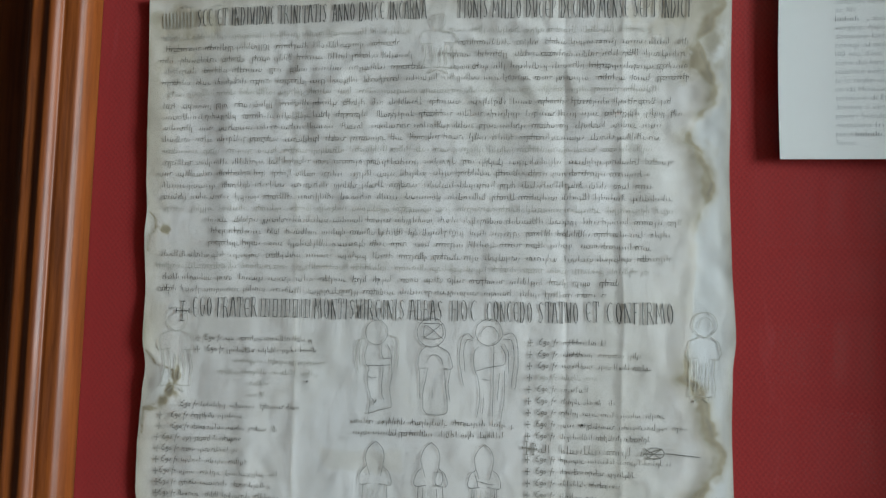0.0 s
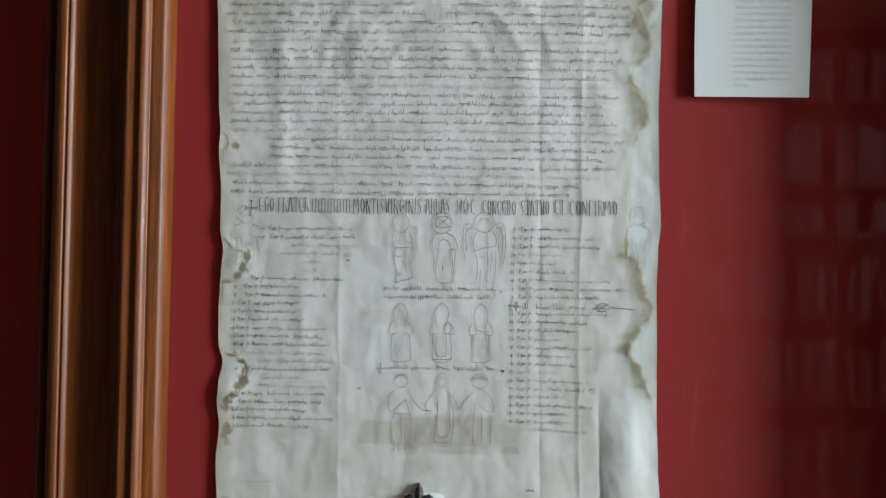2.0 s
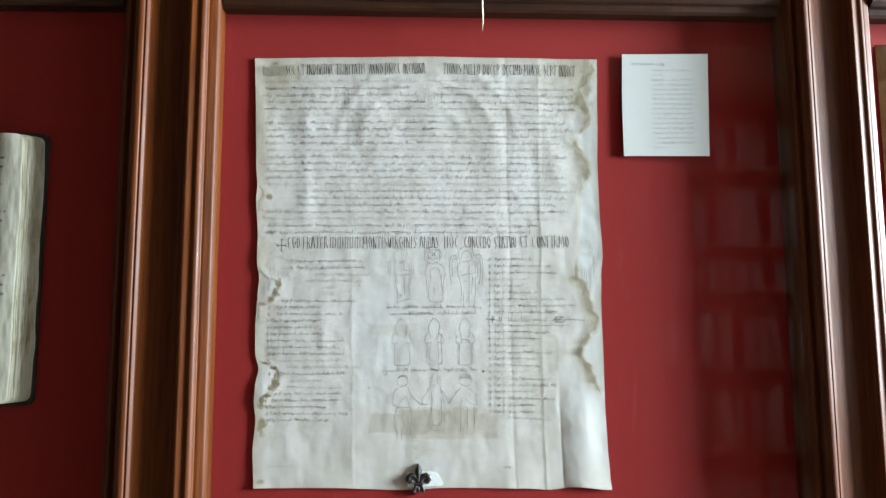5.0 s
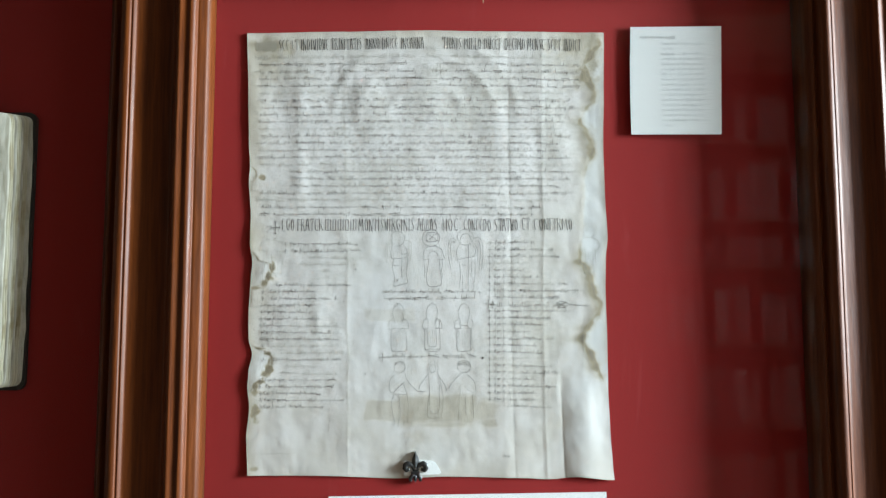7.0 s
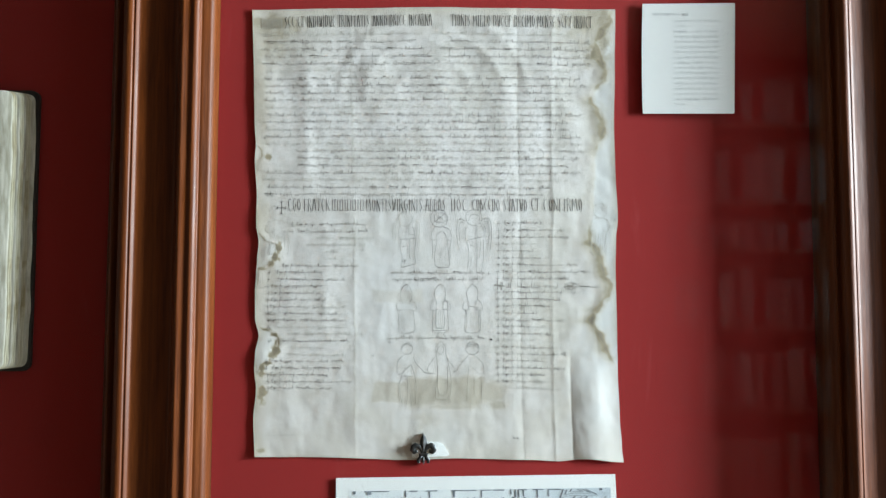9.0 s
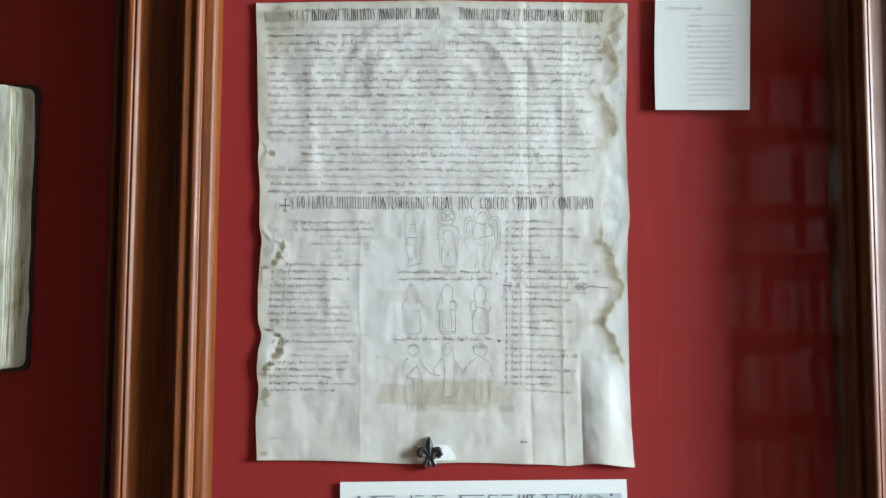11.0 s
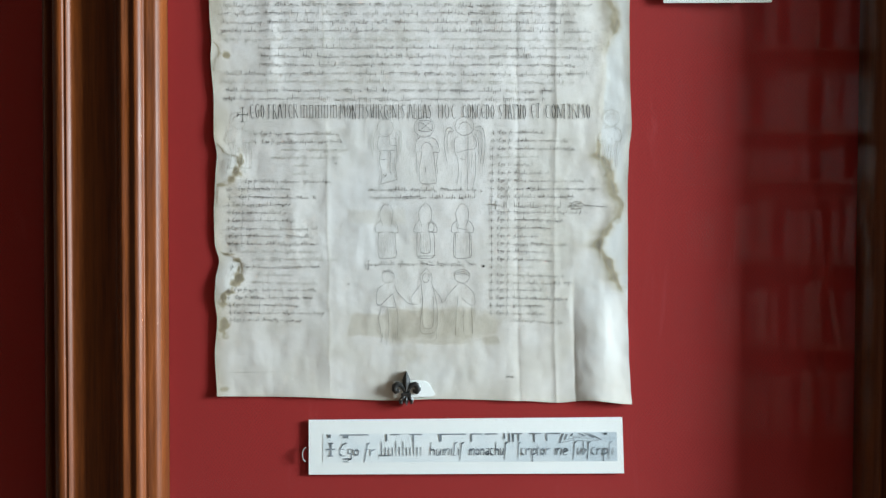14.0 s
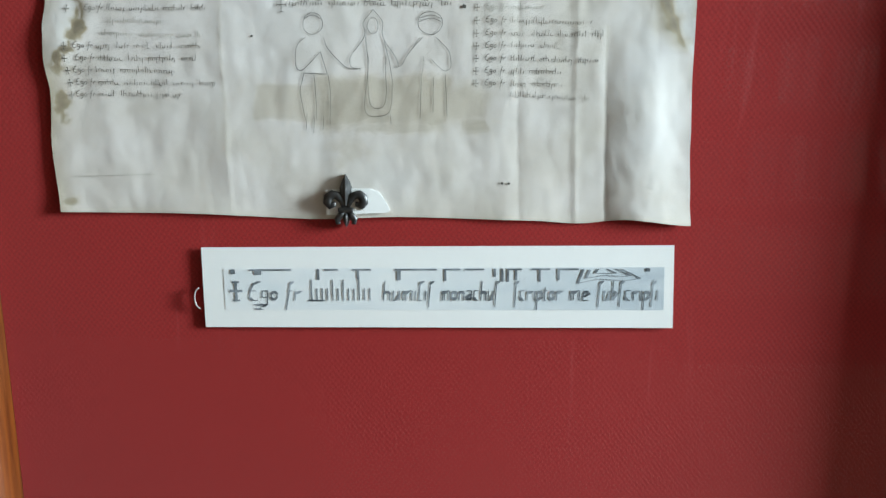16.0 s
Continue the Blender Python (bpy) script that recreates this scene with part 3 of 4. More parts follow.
def letters(place, text, u0, u1, v0, v1, bold=-0.011, tall=True):
    """Text in the built-in font, fitted into a box on a surface."""
    cu = bpy.data.curves.new("letters", "FONT")
    cu.body, cu.size, cu.resolution_u, cu.offset = text, 1.0, 3, bold
    ob = bpy.data.objects.new("letters", cu)
    scene.collection.objects.link(ob)
    dg = bpy.context.evaluated_depsgraph_get()
    me = bpy.data.meshes.new_from_object(ob.evaluated_get(dg))
    bm = bmesh.new()
    bm.from_mesh(me)
    bpy.data.objects.remove(ob)
    bpy.data.meshes.remove(me)
    xs = [q.co.x for q in bm.verts]
    x0, x1 = min(xs), max(xs)
    lo, hi = (0.0, 0.7) if tall and text.upper() == text else (-0.2, 0.72)
    for q in bm.verts:
        q.co = Vector(place(u0 + (q.co.x - x0) / (x1 - x0) * (u1 - u0), v1 - (q.co.y - lo) / (hi - lo) * (v1 - v0)))
    return bm


def merge(*bms):
    out = bmesh.new()
    for b in bms:
        me = bpy.data.meshes.new("tmp")
        b.to_mesh(me)
        b.free()
        out.from_mesh(me)
        bpy.data.meshes.remove(me)
    return out


def polyline(place, chains, w):
    bm = bmesh.new()
    for ch in chains:
        for (a, b), (c, d) in zip(ch, ch[1:]):
            strip_on(place, bm, a, b, c, d, w)
    return bm


def arc(cu, cv, ru, rv, a0, a1, n=14):
    return [(cu + ru * math.cos(radians(a0 + (a1 - a0) * i / n)), cv + rv * math.sin(radians(a0 + (a1 - a0) * i / n))) for i in range(n + 1)]


# capitals drawn with a broad pen: strokes through points, across 0 to 9 and up 0 to 9; a leading ! marks a thick stroke
CAPS = {"A": "!00 39/39 59/!59 90/14 74", "B": "!10 19/09 59 76 55 15/55 84 80 00", "C": "88 69 38/!38 15 31/31 60 81", "D": "!10 19/09 59/!59 85 50/50 00", "E": "88 59 28/!28 15 31/31 60 81/14 84",
        "F": "!20 29/09 89/25 65", "G": "88 59 28/!28 15 31/31 60 83/!83 85/55 95", "H": "!10 19/!80 89/15 85", "I": "!40 49/29 69/20 60", "L": "!20 29/09 49/00 80 83", "M": "!00 19/19 43/43 79/!79 90/00 20",
        "N": "!10 19/!19 80/80 89/00 20/69 99", "O": "49 28/!28 15 31/31 50 71/!71 85 68/68 49", "P": "!20 29/09 69 87 65 24/00 40", "R": "!10 19/09 59 77 55 15/!45 90/00 20", "S": "88 59 28/!28 36 64 72/72 40 11",
        "T": "!50 59/09 99/09 07/99 97/30 70", "V": "!09 40/40 89/!89 70"}


def capitals(text, u0, u1, v0, v1, hand):
    """A row of tall narrow capitals, each a little uneven, fitted between u0 and u1."""
    bm = bmesh.new()
    wide = [0.55 if c == " " else 0.62 if c == "I" else 1.3 if c == "M" else hand.uniform(0.92, 1.12) for c in text]
    k, u = (u1 - u0) / sum(wide), u0
    for c, w in zip(text, wide):
        if c != " ":
            top, low = v0 + hand.uniform(-0.7, 0.7), v1 + hand.uniform(-0.8, 0.8)
            for run in CAPS[c].split("/"):
                thick = run[0] == "!"
                pts = [(int(q[0]), int(q[1])) for q in run.lstrip("!").split()]
                if c == "I":
                    pts = [(4.5 + (a - 4.5) * 0.7, b) for a, b in pts]
                for (a, b), (d, e) in zip(pts, pts[1:]):
                    strip_on(on_units, bm, u + k * w * (0.09 + a / 11.6), low - (low - top) * b / 9, u + k * w * (0.09 + d / 11.6), low - (low - top) * e / 9, hand.uniform(1.05, 1.35) if thick else 0.55)
        u += k * w
    return bm


rng = random.Random(7)
hand_caps = random.Random(21)
# the first row of capitals; its start is too worn to read
part("text_line", merge(capitals("SCE ET INDIVIDVE TRINITATIS", 57, 210, 13, 33, hand_caps), capitals("ANNO DNICE INCARNA", 216, 324, 13, 33, hand_caps),
                        capitals("TIONIS MILLO DVCEP", 357, 468, 13, 33, hand_caps), capitals("DECIMO MENSE SEPT INDICT", 472, 614, 13, 34, hand_caps)), ink_caps, parchment, "row of tall narrow ink capitals")
bm = bmesh.new()
for k in range(9):
    strip_on(on_units, bm, 18 + 4.2 * k, 16, 18.6 + 4.2 * k, 34, 1.5)
for a, b in ((40, 52), (76, 86), (264, 278), (446, 460), (556, 578), (583, 600)):
    strip_on(on_units, bm, a, 10, b, 9.5, 1.0)
part("text_line", bm, ink_faint, parchment)
# the body of the charter
for i in range(23):
    v = 46 + i * 13.1
    gap = ((308, 352),) if v < 92 else ()
    part("text_line", bars_of_writing(on_units, 14 + rng.uniform(0, 10) + (60 if i in (16, 17, 18) else 0), 604 + rng.uniform(-30, 12) - (60 if i > 20 else 0), v, 4.2, rng, gap, 0.003, 1.1), ink if i % 5 else ink_faint, parchment)
# the second row of capitals, with bars where a name stands
cap = merge(capitals("EGO FRATER", 59, 137, 343, 365, hand_caps), capitals("MONTISVIRGINIS", 202, 307, 343, 365, hand_caps), capitals("ABBAS", 311, 349, 343, 365, hand_caps), capitals("HOC", 357, 388, 343, 365, hand_caps),
            capitals("CONCEDO STATVO", 396, 498, 343, 365, hand_caps), capitals("ET", 504, 520, 342, 364, hand_caps), capitals("CONFIRMO", 526, 600, 342, 364, hand_caps))
for k in range(13):
    strip_on(on_units, cap, 141 + 4.7 * k, 344, 141 + 4.7 * k, 364, 1.0)
for k in (143, 155, 167, 179, 191):
    strip_on(on_units, cap, k, 344.5, k + 5, 344.5, 0.7)
    strip_on(on_units, cap, k, 364, k + 5, 364, 0.7)
part("text_line", cap, ink_caps, parchment, "row of tall narrow ink capitals")


def cross(u, v, r, w):
    return polyline(on_units, [[(u - r * 0.7, v), (u + r * 0.7, v)], [(u, v - r), (u, v + r)], [(u - r * 0.7, v - r * 0.25), (u - r * 0.7, v + r * 0.25)],
                               [(u + r * 0.7, v - r * 0.25), (u + r * 0.7, v + r * 0.25)], [(u - r * 0.25, v - r), (u + r * 0.25, v - r)], [(u - r * 0.25, v + r), (u + r * 0.25, v + r)]], w)


part("cross_mark", cross(48, 359, 11, 1.1), ink_caps, parchment)
# pen strokes of each letter: across 0 to 3, up from the tail at 0, the line at 3, to 9
STROKES = {"E": "39 18 06 04 13 33/06 26", "g": "26 06 04 24/26 22 11 01", "o": "16 05 04 13 24 25 16", "f": "00 18 29/06 26", "r": "03 06/05 26", "h": "03 09/05 16 25 23", "u": "06 03 13 25/26 23",
           "m": "03 06/05 16 13/15 26 36 33", "i": "06 03", "l": "19 08 03 13", "s": "01 08 19", "n": "03 06/05 16 25 23", "c": "26 06 04 13 23", "t": "07 03 13/06 16", "p": "06 00/05 16 25 24 03",
           "e": "04 25 16 05 03 23", "b": "09 03 14 25 06", "a": "06 26 23/25 04 13 24"}


def pen(word, u0, u1, bm, place, base, high, thin, broad):
    """A word in old minuscule, drawn stroke by stroke with a broad pen; high: a ninth of its full height."""
    glyphs = [[[(int(p[0]), int(p[1])) for p in ch.split()] for ch in STROKES[c].split("/")] for c in word]
    wide = [max(p[0] for ch in g for p in ch) + 1.25 for g in glyphs]
    k, u = (u1 - u0) / sum(wide), u0
    for g, w in zip(glyphs, wide):
        for ch in g:
            for (a, b), (c, d) in zip(ch, ch[1:]):
                p, q = (u + k * (a + 0.12 * (b - 3)), base - high * b), (u + k * (c + 0.12 * (d - 3)), base - high * d)
                flat = abs(c - a) / math.hypot(c - a, d - b)
                strip_on(place, bm, p[0], p[1], q[0], q[1], thin + broad * flat ** 2)
        u += k * w


# the column of signatures on the left
START = [76, 78, 110, 92, 130, 128, 50, 40, 42, 32, 32, 32, 30, 30, 30, 44, 58, 44, 70, 64, 34, 36, 32, 32, 30]
END = [201, 206, 216, 208, 150, 150, 188, 125, 164, 124, 120, 132, 168, 160, 170, 168, 200, 170, 128, 168, 166, 164, 136, 178, 140]
for i, (a, b) in enumerate(zip(START, END)):
    v = 389.5 + i * 12.55
    faded = i in (2, 3, 4, 5, 15, 16, 18, 19)
    bm = bars_of_writing(on_units, a if faded else a + 24, b, v, 3.6, rng, (), 0.0, 1.25)
    if not faded:
        pen("Ego", a, a + 12.5, bm, on_units, v + 4.6, 1.05, 0.6, 0.15)
        pen("fr", a + 15, a + 21, bm, on_units, v + 4.6, 1.05, 0.55, 0.15)
    part("text_line", bm, ink_faint if faded else ink, parchment)
    if i in (0, 1):
        part("cross_mark", cross(68 - i, v, 3.3, 0.7), ink, parchment)
    if i > 6 and i not in (16, 18, 19):
        part("cross_mark", cross(26 + rng.uniform(-1, 1), v, 3.3, 0.7), ink, parchment)
# the column of signatures on the right
END = [528, 566, 580, 520, 512, 540, 594, 618, 584, 590, 602, 560, 545, 520, 566, 535, 545, 520, 562, 576, 530, 572, 540, 535, 565]
for i, b in enumerate(END):
    v = 387 + i * 12.5
    if i == 9:
        bm = bars_of_writing(on_units, 450, 572, v + 2, 5.2, rng, (), 0.0, 1.0)
        bm = merge(bm, polyline(on_units, [[(572, v - 4), (590, v + 6), (574, v + 7), (592, v - 4), (572, v + 2), (594, v + 2)], arc(584, v + 1, 10, 6, 0, 360), [(596, v + 1), (632, v + 3)]], 0.8),
                   cross(445, v, 7, 1.1), cross(452, v + 1, 6, 1.1))
        part("text_line", bm, ink, parchment)
        continue
    bm = bars_of_writing(on_units, 482, b, v, 3.6, rng, ((520, 545),) if i in (3, 13, 17) else (), 0.0, 1.2)
    if i < 24:
        pen("Ego", 455, 467.5, bm, on_units, v + 4.6, 1.05, 0.6, 0.15)
        pen("fr", 471, 477, bm, on_units, v + 4.6, 1.05, 0.55, 0.15)
    part("text_line", bm, ink if i not in (3, 17) else ink_faint, parchment)
    if i < 24:
        part("cross_mark", cross(446, v, 3.3, 0.65), ink, parchment)
# captions between the drawings
for a, b, v in ((252, 428, 476.5), (252, 424, 489), (255, 420, 596)):
    part("text_line", bars_of_writing(on_units, a, b, v, 4.0, rng, (), 0.0, 1.35), ink, parchment)
part("cross_mark", cross(247, 597, 7, 0.75), ink, parchment)
bm = bmesh.new()
for u, v, r in ((433, 598, 2.2), (217, 628, 1.4), (196, 435, 1.3), (474, 778, 1.6), (481, 778, 1.6), (505, 473, 1.6)):
    strip_on(on_units, bm, u - r * 0.8, v, u + r * 0.8, v + 0.3 * r, 1.5 * r)
part("ink_spot", bm, ink_caps, parchment)
part("ruled_line", polyline(on_units, [[(22, 778), (60, 777), (110, 775)], [(622, 540), (626, 600)]], 0.5), ink_faint, parchment)


def robed_shape(u, v, w, h, head, mat, wings=False, name="drawing"):
    """A plain outlined robe with an empty ring or hood above it."""
    hw, hh = w / 2, h
    r = h * 0.15
    ch = []
    if head == "ring":
        ch.append(arc(u, v + r, r * 0.98, r, 0, 360, 20))
        ch.append(arc(u, v + r * 1.1, r * 0.55, r * 0.62, -200, 20, 10))
    elif head == "hood":
        ch.append([(u, v - 2), (u + r * 0.55, v + r * 0.45), (u + r * 0.78, v + r * 1.1), (u + r * 0.6, v + 2 * r)])
        ch.append([(u, v - 2), (u - r * 0.55, v + r * 0.45), (u - r * 0.78, v + r * 1.1), (u - r * 0.6, v + 2 * r)])
        ch.append(arc(u, v + r * 1.15, r * 0.42, r * 0.55, 0, 360, 12))
    else:
        ch.append(arc(u, v + r, r * 0.78, r * 0.9, 0, 360, 16))
        ch.append([(u - r * 0.7, v + r * 0.5), (u, v + r * 0.15), (u + r * 0.7, v + r * 0.5)])
    y0 = v + 2 * r
    for k in (-1, 1):
        ch.append([(u + k * r * 0.45, y0), (u + k * hw * 0.8, y0 + h * 0.05), (u + k * hw, y0 + h * 0.17), (u + k * hw * 0.92, y0 + h * 0.25), (u + k * hw * 0.35, y0 + h * 0.24)])
        ch.append([(u + k * hw * 0.75, y0 + h * 0.25), (u + k * hw * 0.72, v + h * 0.75), (u + k * hw * 0.8, v + h)])
        ch.append([(u + k * hw * 0.4, y0 + h * 0.27), (u + k * hw * 0.38, v + h * 0.8), (u + k * hw * 0.42, v + h * 0.94)])
        ch.append([(u + k * hw * 0.12, y0 + h * 0.3), (u + k * hw * 0.16, v + h * 0.9)])
        if wings:
            ch.append([(u + k * hw * 0.7, y0 + 4), (u + k * hw * 1.15, y0 - 8), (u + k * hw * 1.6, y0 - 2), (u + k * hw * 1.75, y0 + h * 0.2), (u + k * hw * 1.55, y0 + h * 0.42)])
            ch.append([(u + k * hw * 1.15, y0), (u + k * hw * 1.45, y0 + 6), (u + k * hw * 1.55, y0 + h * 0.2), (u + k * hw * 1.55, y0 + h * 0.4)])
            ch.append([(u + k * hw * 1.0, y0 + 4), (u + k * hw * 1.25, y0 + 14), (u + k * hw * 1.4, y0 + h * 0.22)])
    ch.append([(u - hw * 0.8, v + h), (u - hw * 0.2, v + h * 0.985), (u + hw * 0.8, v + h)])
    ch.append([(u - hw * 0.3, v + h + 1), (u - hw * 0.45, v + h + 6), (u - hw * 0.1, v + h + 2)])
    ch.append([(u + hw * 0.3, v + h + 1), (u + hw * 0.45, v + h + 6), (u + hw * 0.1, v + h + 2)])

    def by_hand(a, b):
        k = Vector((a / 13, b / 13, u / 40))
        return on_units(a + 2.6 * noise.noise(k), b + 2.2 * noise.noise(k + Vector((5, 3, 1))))

    part(name, polyline(by_hand, ch, 0.7), mat, parchment)



def sketch(chains, w=0.55, mat=None, ou=219.2, ov=351.7):
    """Plain outline shapes, in a finer grid of 0.2815 by 0.288 sheet units."""
    def place(a, b):
        k = Vector((a / 30, b / 30, 2.5))
        return on_units(ou + 0.2815 * a + 0.7 * noise.noise(k), ov + 0.288 * b + 0.7 * noise.noise(k + Vector((4, 2, 1))))
    bm = bmesh.new()
    for ch in chains:
        if 2 < len(ch) < 10:                                # corners slightly rounded, as a pen turns
            ch = rounded([ch[0]] + [(a + (c - a) * f, b + (d - b) * f) for (a, b), (c, d) in zip(ch, ch[1:]) for f in (0.22, 0.78)] + [ch[-1]], 3)
        for (a, b), (c, d) in zip(ch, ch[1:]):
            n = max(1, int(math.hypot(c - a, d - b) / 18))
            for i in range(n):
                p, q = place(a + (c - a) * i / n, b + (d - b) * i / n), place(a + (c - a) * (i + 1) / n, b + (d - b) * (i + 1) / n)
                dx, dz = q[0] - p[0], q[2] - p[2]
                l = math.hypot(dx, dz) or 1e-6
                ex, ez = -dz / l * w * UNIT / 2, dx / l * w * UNIT / 2
                bm.faces.new([bm.verts.new((x + sg * ex, y, z + sg * ez)) for (x, y, z), sg in ((p, 1), (q, 1), (q, -1), (p, -1))])
    part("drawing", bm, mat or ink_line, parchment)


# first row of plain shapes under rings
sketch([arc(198, 95, 46, 46, 0, 360, 24), [(165, 140), (150, 180), (155, 215), (170, 232), (160, 255), (165, 300), (180, 340), (172, 403)], [(172, 403), (266, 376)],
        [(240, 140), (258, 170), (258, 210), (262, 260), (252, 300), (262, 340), (266, 376)], [(220, 140), (222, 195), (258, 192)], [(165, 222), (250, 218)],
        [(225, 225), (222, 330), (235, 350)], [(165, 262), (182, 270), (200, 264)], [(185, 345), (198, 365), (205, 345), (188, 372)]])
sketch([[(150, 118), (124, 126), (112, 170), (116, 210), (126, 250)], [(138, 130), (128, 160), (132, 220)], [(250, 105), (285, 115), (292, 160), (280, 230)], [(262, 122), (274, 160), (268, 205)]], 0.75, ink_faint)
sketch([arc(416, 92, 56, 55, 0, 360, 24), [(388, 58), (458, 58), (462, 115), (385, 115), (388, 58), (462, 115)], [(458, 58), (385, 115)], [(400, 142), (372, 165), (362, 230), (402, 226)],
        [(440, 142), (490, 165), (505, 230), (470, 228)], [(370, 232), (378, 345)], [(494, 232), (486, 300), (495, 345)], [(402, 228), (388, 330), (396, 402), (488, 400), (482, 330), (470, 230)],
        arc(432, 210, 32, 34, 180, 360, 10), [(425, 310), (425, 340)]])
sketch([arc(643, 87, 52, 51, 0, 360, 24), arc(645, 100, 33, 36, 170, 370, 12), [(605, 140), (585, 165), (590, 230), (605, 260), (615, 330), (605, 405)],
        [(690, 135), (712, 165), (708, 208), (664, 216), (598, 232)], [(708, 230), (710, 340), (700, 410)], [(665, 140), (665, 400)], [(688, 238), (684, 340)], [(620, 262), (650, 268)], [(630, 330), (628, 395)],
        [(585, 110), (560, 92), (537, 108), (528, 180), (536, 240), (547, 290)], [(582, 118), (556, 114), (545, 160), (552, 235)], [(700, 95), (730, 85), (753, 110), (762, 200), (750, 300)],
        [(705, 110), (735, 115), (745, 190), (735, 290)], [(705, 128), (722, 160), (724, 240)]])
# second row, hooded shapes
for k, cu in enumerate((207, 428, 638)):
    ch = [[(0, 0), (-26, 22), (-41, 60), (-30, 95), (-55, 113), (-66, 155), (-52, 168), (-15, 160)], [(0, 0), (26, 22), (37, 60), (30, 95), (55, 113), (68, 150), (60, 166), (15, 160)],
          [(-46, 168), (-50, 240), (-49, 310), (53, 306), (52, 240), (48, 166)], [(-30, 96), (-20, 130)], [(30, 96), (22, 130)], [(-20, 320), (-26, 335), (-8, 332)], [(20, 318), (26, 335), (38, 328)]]
    folds = [[(x, 172), (x - 3, 220), (x - 1, 280)] for x in ((-20, -8, 5, 17) if k == 1 else (-28, -11, 7, 26))]
    sketch([[(cu + a, 506 + b) for a, b in c] for c in folds], 0.4, ink_faint)
    if k == 1:
        ch += [[(18, 110), (48, 110), (48, 158), (18, 158), (18, 110)], [(-28, 172), (-31, 278), (30, 278), (25, 172)], [(-49, 296), (53, 294)]]
    if k == 2:
        ch += [[(-36, 112), (-22, 165)], [(-28, 140), (38, 150)], [(-38, 172), (-42, 300)], [(40, 170), (44, 300)]]
    sketch([[(cu + a, 506 + b) for a, b in c] for c in ch], 0.58)
# third row, three shapes that touch
sketch([arc(214, 115, 36, 36, 0, 360, 18), [(182, 100), (212, 84), (245, 100)], [(185, 163), (152, 195), (148, 268), (172, 280), (240, 212)], [(175, 285), (262, 290)], [(252, 163), (262, 200), (330, 268), (372, 276)],
        [(176, 290), (158, 350), (176, 452)], [(265, 295), (273, 350), (268, 468)], [(215, 295), (218, 450)], [(182, 430), (178, 490)], [(210, 440), (206, 500)], [(245, 440), (240, 488)], [(240, 215), (252, 250), (262, 290)]], 0.55, None, 219.2, 581.9)
sketch([[(430, 70), (394, 110), (405, 160), (345, 230), (350, 268), (385, 275)], [(430, 70), (469, 110), (462, 160), (510, 230), (524, 266)], arc(430, 125, 20, 28, 0, 360, 14), [(405, 162), (413, 280), (390, 440), (492, 440), (500, 300), (472, 172)],
        [(412, 230), (410, 396), (440, 420), (474, 398), (478, 230)], [(490, 440), (494, 472)]], 0.55, None, 219.2, 581.9)
sketch([arc(638, 115, 44, 40, 0, 360, 18), [(600, 100), (640, 86), (678, 100)], [(600, 110), (640, 96), (680, 112)], [(610, 165), (562, 213), (536, 262), (514, 268)], [(662, 165), (708, 208), (716, 268), (690, 282), (640, 238)],
        [(612, 230), (612, 284)], [(606, 290), (600, 450)], [(694, 290), (700, 440)], [(650, 300), (648, 430)]], 0.55, None, 219.2, 581.9)
robed_shape(338, 28, 44, 60, "ring", ink_faint)
robed_shape(42, 354, 44, 90, "ring", ink_faint)
robed_shape(632, 350, 36, 90, "ring", ink_faint)

# ---- white tag and clip at the parchment's lower edge ----
tag = thing("paper_tag", on_units(312, 812), "small white paper tag with a torn end under the clip", "paper tag")
bm = bmesh.new()
ring = [(288, 786), (310, 785), (335, 786), (345, 790), (351, 800), (356, 810), (352, 813), (330, 813), (308, 814), (288, 813)]
bm.faces.new([bm.verts.new(on_units(a, b, 0.0012)) for a, b in ring][::-1])
r = bmesh.ops.extrude_face_region(bm, geom=list(bm.faces))
bmesh.ops.translate(bm, verts=[q for q in r["geom"] if isinstance(q, bmesh.types.BMVert)], vec=(0, -0.0006, 0))
bmesh.ops.recalc_face_normals(bm, faces=bm.faces)
part("tag_sheet", bm, paper, tag)

FX, FZ, FS = -0.0163, 1.1865, 0.83
clip = thing("fleur_de_lis_clip", (FX, -0.004, FZ - 0.03), "dark pewter fleur-de-lis clip holding the parchment's lower edge", "clip")
FY = 0.0034


def petal(outline, ridge, bm=None):
    """A raised leaf: its outline at the back and a ridge line proud of it."""
    bm = bm or bmesh.new()
    back = [bm.verts.new((FX + FS * a, FY + 0.0035, FZ + FS * b)) for a, b in outline]
    mid = [bm.verts.new((FX + FS * a * 0.86, FY, FZ + FS * b * 0.97 + 0.0003)) for a, b in outline]
    top = [bm.verts.new((FX + FS * a, FY - 0.6 * d, FZ + FS * b)) for a, b, d in ridge]
    n = len(outline)
    for i in range(n):
        j = (i + 1) % n
        bm.faces.new((back[i], back[j], mid[j], mid[i]))
    for i in range(n):
        j = (i + 1) % n
        near = min(top, key=lambda q: (q.co - (mid[i].co + mid[j].co) / 2).length)
        bm.faces.new((mid[i], mid[j], near))
    if len(top) > 1:
        bmesh.ops.convex_hull(bm, input=top + mid)
    bmesh.ops.recalc_face_normals(bm, faces=bm.faces)
    return bm


